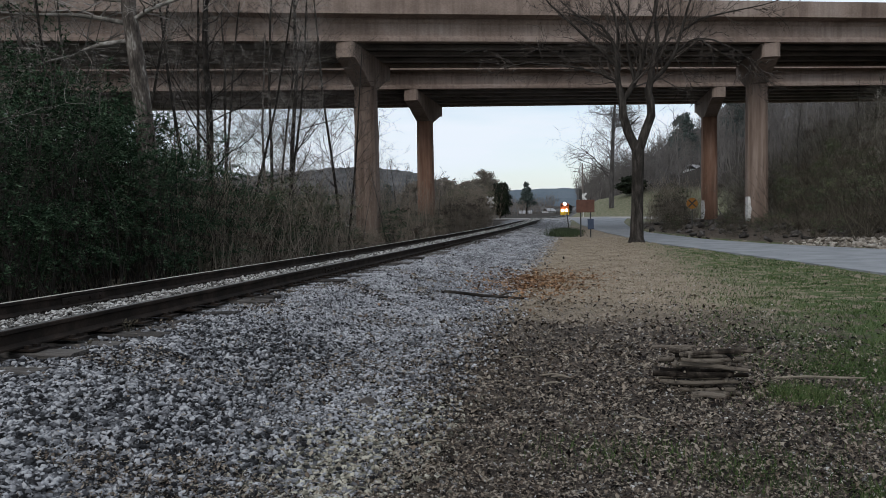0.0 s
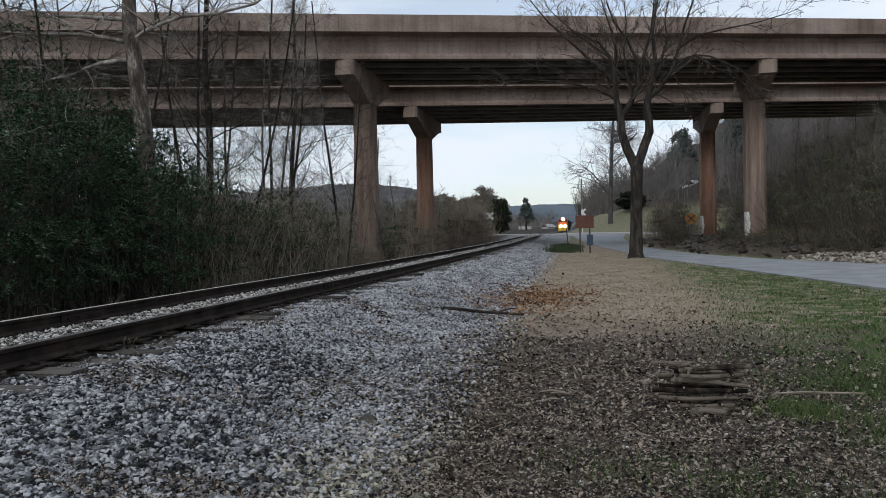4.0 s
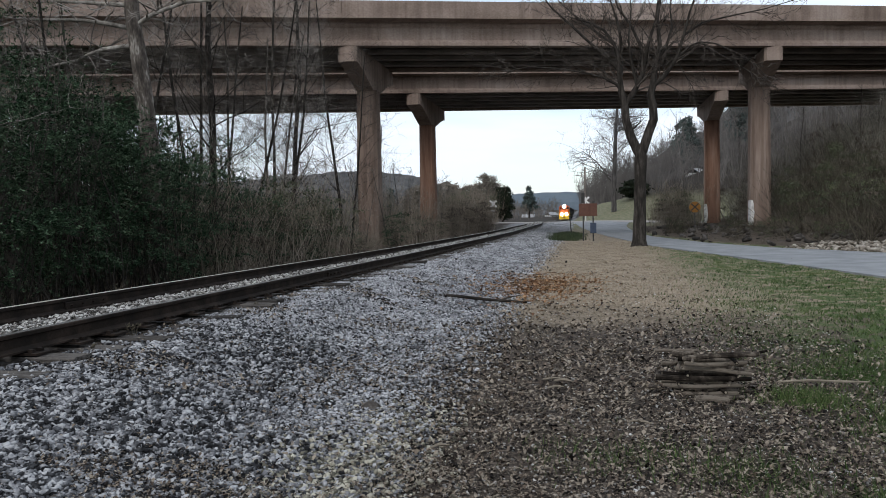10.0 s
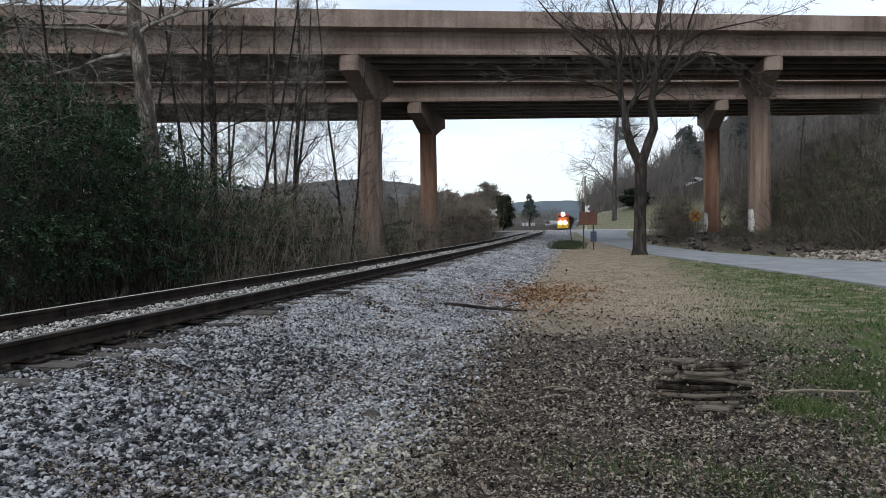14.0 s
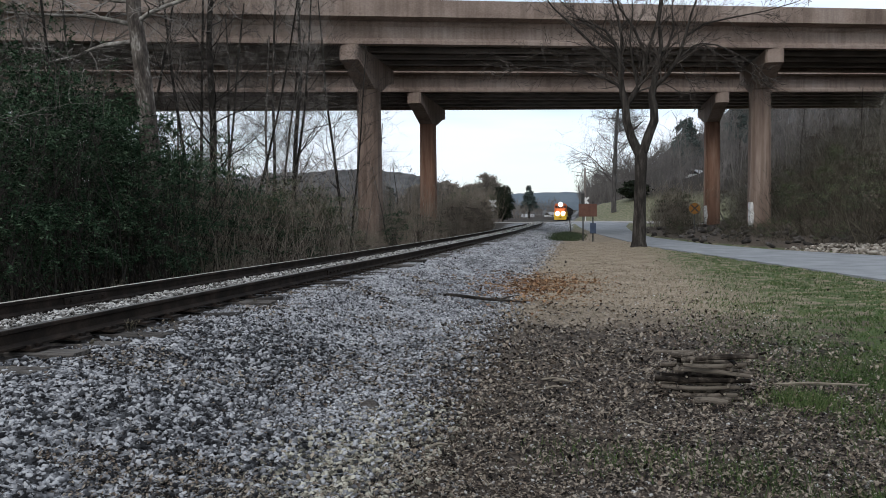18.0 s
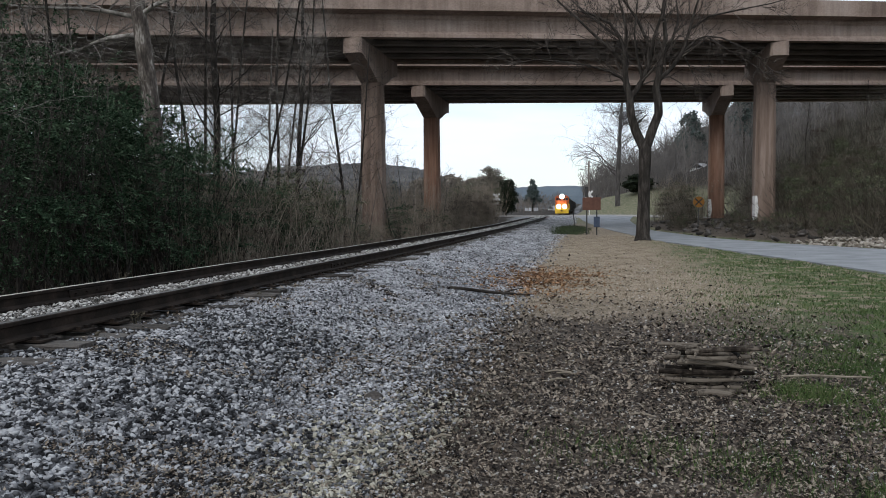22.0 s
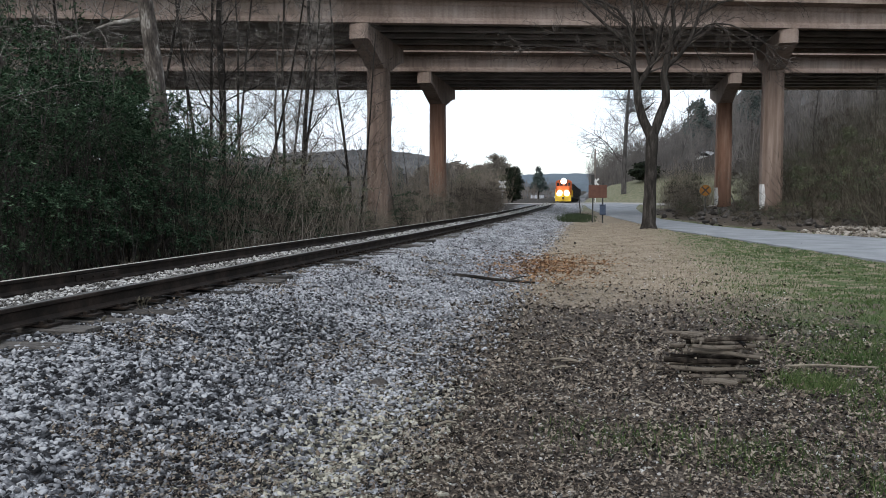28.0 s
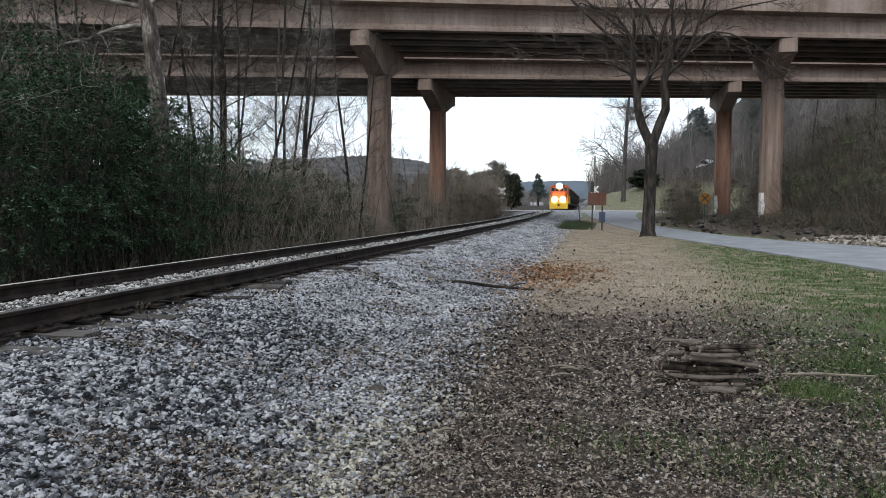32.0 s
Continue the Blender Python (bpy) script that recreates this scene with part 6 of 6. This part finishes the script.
# ---- train ----
def build_locomotive():
    loco = thing("locomotive", "orange and yellow diesel locomotive with lit headlamps", "locomotive")
    part("frame", Geo().box(-1.6, 1.6, 0.6, 17.2, 1.05, 1.5, 0.04), LOCO_YELLOW, loco)
    part("pilot", Geo().loft([[(-1.58, 0.15, 0.2), (1.58, 0.15, 0.2), (1.58, 0.7, 0.2), (-1.58, 0.7, 0.2)], [(-1.6, 0.35, 1.5), (1.6, 0.35, 1.5), (1.6, 0.7, 1.5), (-1.6, 0.7, 1.5)]]), LOCO_YELLOW, loco, "yellow front pilot plate")
    part("coupler", Geo().box(-0.18, 0.18, -0.45, 0.3, 0.72, 1.02, 0.05), LOCO_DARK, loco)
    part("short_hood", Geo().box(-1.3, 1.3, 1.0, 3.0, 1.5, 3.3, 0.18), LOCO_ORANGE, loco)
    cab = part("cab", Geo().box(-1.6, 1.6, 3.0, 5.4, 1.5, 4.15, 0.1), LOCO_ORANGE, loco)
    part("cab_roof", Geo().loft([[(-1.63, y, 4.12), (1.63, y, 4.12), (1.1, y, 4.5), (-1.1, y, 4.5)] for y in (2.85, 5.5)]), LOCO_ORANGE, loco)
    for x in (-1.12, -0.42, 0.42, 1.12):
        part("windscreen", Geo().box(x - 0.27, x + 0.27, 2.97, 2.999, 3.35, 3.95), GLASS_DARK, cab)
    for s in (-1, 1):
        part("side_window", Geo().box(s * 1.605 - 0.004, s * 1.605 + 0.004, 3.5, 4.9, 3.1, 3.85), GLASS_DARK, cab)
    part("number_board", Geo().box(-0.9, -0.45, 2.8, 2.99, 4.12, 4.38), BLACK_PAINT, cab)
    part("number_board", Geo().box(0.45, 0.9, 2.8, 2.99, 4.12, 4.38), BLACK_PAINT, cab)
    part("long_hood", Geo().box(-0.95, 0.95, 5.4, 16.4, 1.5, 4.2, 0.15), LOCO_ORANGE, loco)
    part("radiator", Geo().box(-1.1, 1.1, 13.0, 15.6, 3.7, 4.35, 0.06), LOCO_DARK, loco)
    for y in (8.0, 11.0):
        ring = [(0.5 * math.cos(a), 0.5 * math.sin(a)) for a in (math.tau * k / 16 for k in range(16))]
        part("fan", Geo().loft([[(p, y + q, 4.2) for p, q in ring], [(p, y + q, 4.35) for p, q in ring]]), LOCO_DARK, loco)
    # lamp discs are about a metre wide, so that they include the glare
    disc = lambda x, y, z, r: Geo().cyl((x, y, z), (x, y - 0.08, z), r, 20)
    part("headlamp", disc(0.0, 2.79, 4.26, 0.54), LAMP_GLOW, loco, "lit headlamp disc, oversized to take in its glare")
    for x in (-0.72, 0.72):
        part("ditch_lamp", disc(x, 0.3, 1.82, 0.52), LAMP_GLOW, loco, "lit ditch lamp disc, oversized to take in its glare")
        part("lamp_bracket", Geo().box(x - 0.1, x + 0.1, 0.31, 0.6, 1.45, 1.7), LOCO_DARK, loco)
    for s in (-1, 1):
        for y in (0.5, 2.9):
            part("handrail_post", Geo().cyl((s * 1.54, y, 1.5), (s * 1.54, y, 2.55), 0.03, 6), LOCO_YELLOW, loco)
        part("handrail", Geo().cyl((s * 1.54, 0.5, 2.55), (s * 1.54, 16.5, 2.55), 0.03, 6), LOCO_YELLOW, loco)
        for k in range(7):
            part("handrail_post", Geo().cyl((s * 1.54, 6 + k * 1.7, 1.5), (s * 1.54, 6 + k * 1.7, 2.55), 0.03, 6), LOCO_YELLOW, loco)
        for k in range(4):
            part("step", Geo().box(s * 1.2 - 0.25, s * 1.2 + 0.25, 0.55, 0.9, 0.3 + k * 0.3, 0.34 + k * 0.3), LOCO_DARK, loco)
    part("fuel_tank", Geo().box(-1.35, 1.35, 6.6, 10.6, 0.35, 1.05, 0.12), LOCO_DARK, loco)
    for yc in (3.6, 13.6):
        truck = part("truck", Geo().box(-1.2, 1.2, yc - 1.9, yc + 1.9, 0.45, 0.95, 0.05), LOCO_DARK, loco)
        for y in (yc - 1.35, yc + 1.35):
            for s in (-1, 1):
                part("wheel", Geo().cyl((s * 0.68, y, 0.51), (s * 0.82, y, 0.51), 0.508, 24), LOCO_DARK, truck)
    return loco


def build_freight_car():
    car = thing("hopper_car", "dark steel open hopper car behind the locomotive", "freight car", group="freight cars")
    part("body", Geo().loft([[(-1.5, 0.6, 4.0), (1.5, 0.6, 4.0), (1.5, 0.6, 1.9), (0.8, 2.4, 1.0), (-0.8, 2.4, 1.0), (-1.5, 0.6, 1.9)], [(-1.5, 13.4, 4.0), (1.5, 13.4, 4.0), (1.5, 13.4, 1.9), (0.8, 11.6, 1.0), (-0.8, 11.6, 1.0), (-1.5, 13.4, 1.9)]]), CAR_STEEL, car)
    part("sill", Geo().box(-1.4, 1.4, 0.2, 13.8, 0.95, 1.15), CAR_STEEL, car)
    for s in (-1, 1):
        for k in range(9):
            y = 0.9 + k * 1.525
            part("side_rib", Geo().box(s * 1.52 - 0.05, s * 1.52 + 0.05, y - 0.06, y + 0.06, 1.7, 4.0), CAR_STEEL, car)
        part("top_rim", Geo().box(s * 1.5 - 0.08, s * 1.5 + 0.08, 0.55, 13.45, 3.95, 4.1), CAR_STEEL, car)
    for yc in (2.0, 12.0):
        truck = part("truck", Geo().box(-1.1, 1.1, yc - 1.2, yc + 1.2, 0.4, 0.8, 0.05), LOCO_DARK, car)
        for y in (yc - 0.85, yc + 0.85):
            for s in (-1, 1):
                part("wheel", Geo().cyl((s * 0.68, y, 0.43), (s * 0.82, y, 0.43), 0.42, 20), LOCO_DARK, truck)
    return car


loco = build_locomotive()
cars = [build_freight_car()]
for k in range(7):
    cars.append(copy_thing(cars[0], pose(0, 0, 0)))


def train_front(t):
    return 290.0 - 4.8 * t


def motions():
    times = [0, 2, 4, 6, 8, 10, 12, 14, 16, 18, 20, 22, 24, 26, 28, 30, 32]

    def on_rails(y, length):
        a, b = y + length * 0.2, y + length * 0.8
        run = math.degrees(math.atan2(track_x(a) - track_x(b), b - a))
        rise = math.degrees(math.atan2(rail_z(b) - rail_z(a), b - a))
        return pose(float(track_x(y + length / 2)), y, float(rail_z(a)) - 0.2 * length * math.tan(math.radians(rise)), rise, 0, run)

    walk(loco, [(t, on_rails(train_front(t), 17.4)) for t in times])
    for k, car in enumerate(cars):
        walk(car, [(t, on_rails(train_front(t) + 17.6 + k * 14.4, 14.0)) for t in times])


motions()
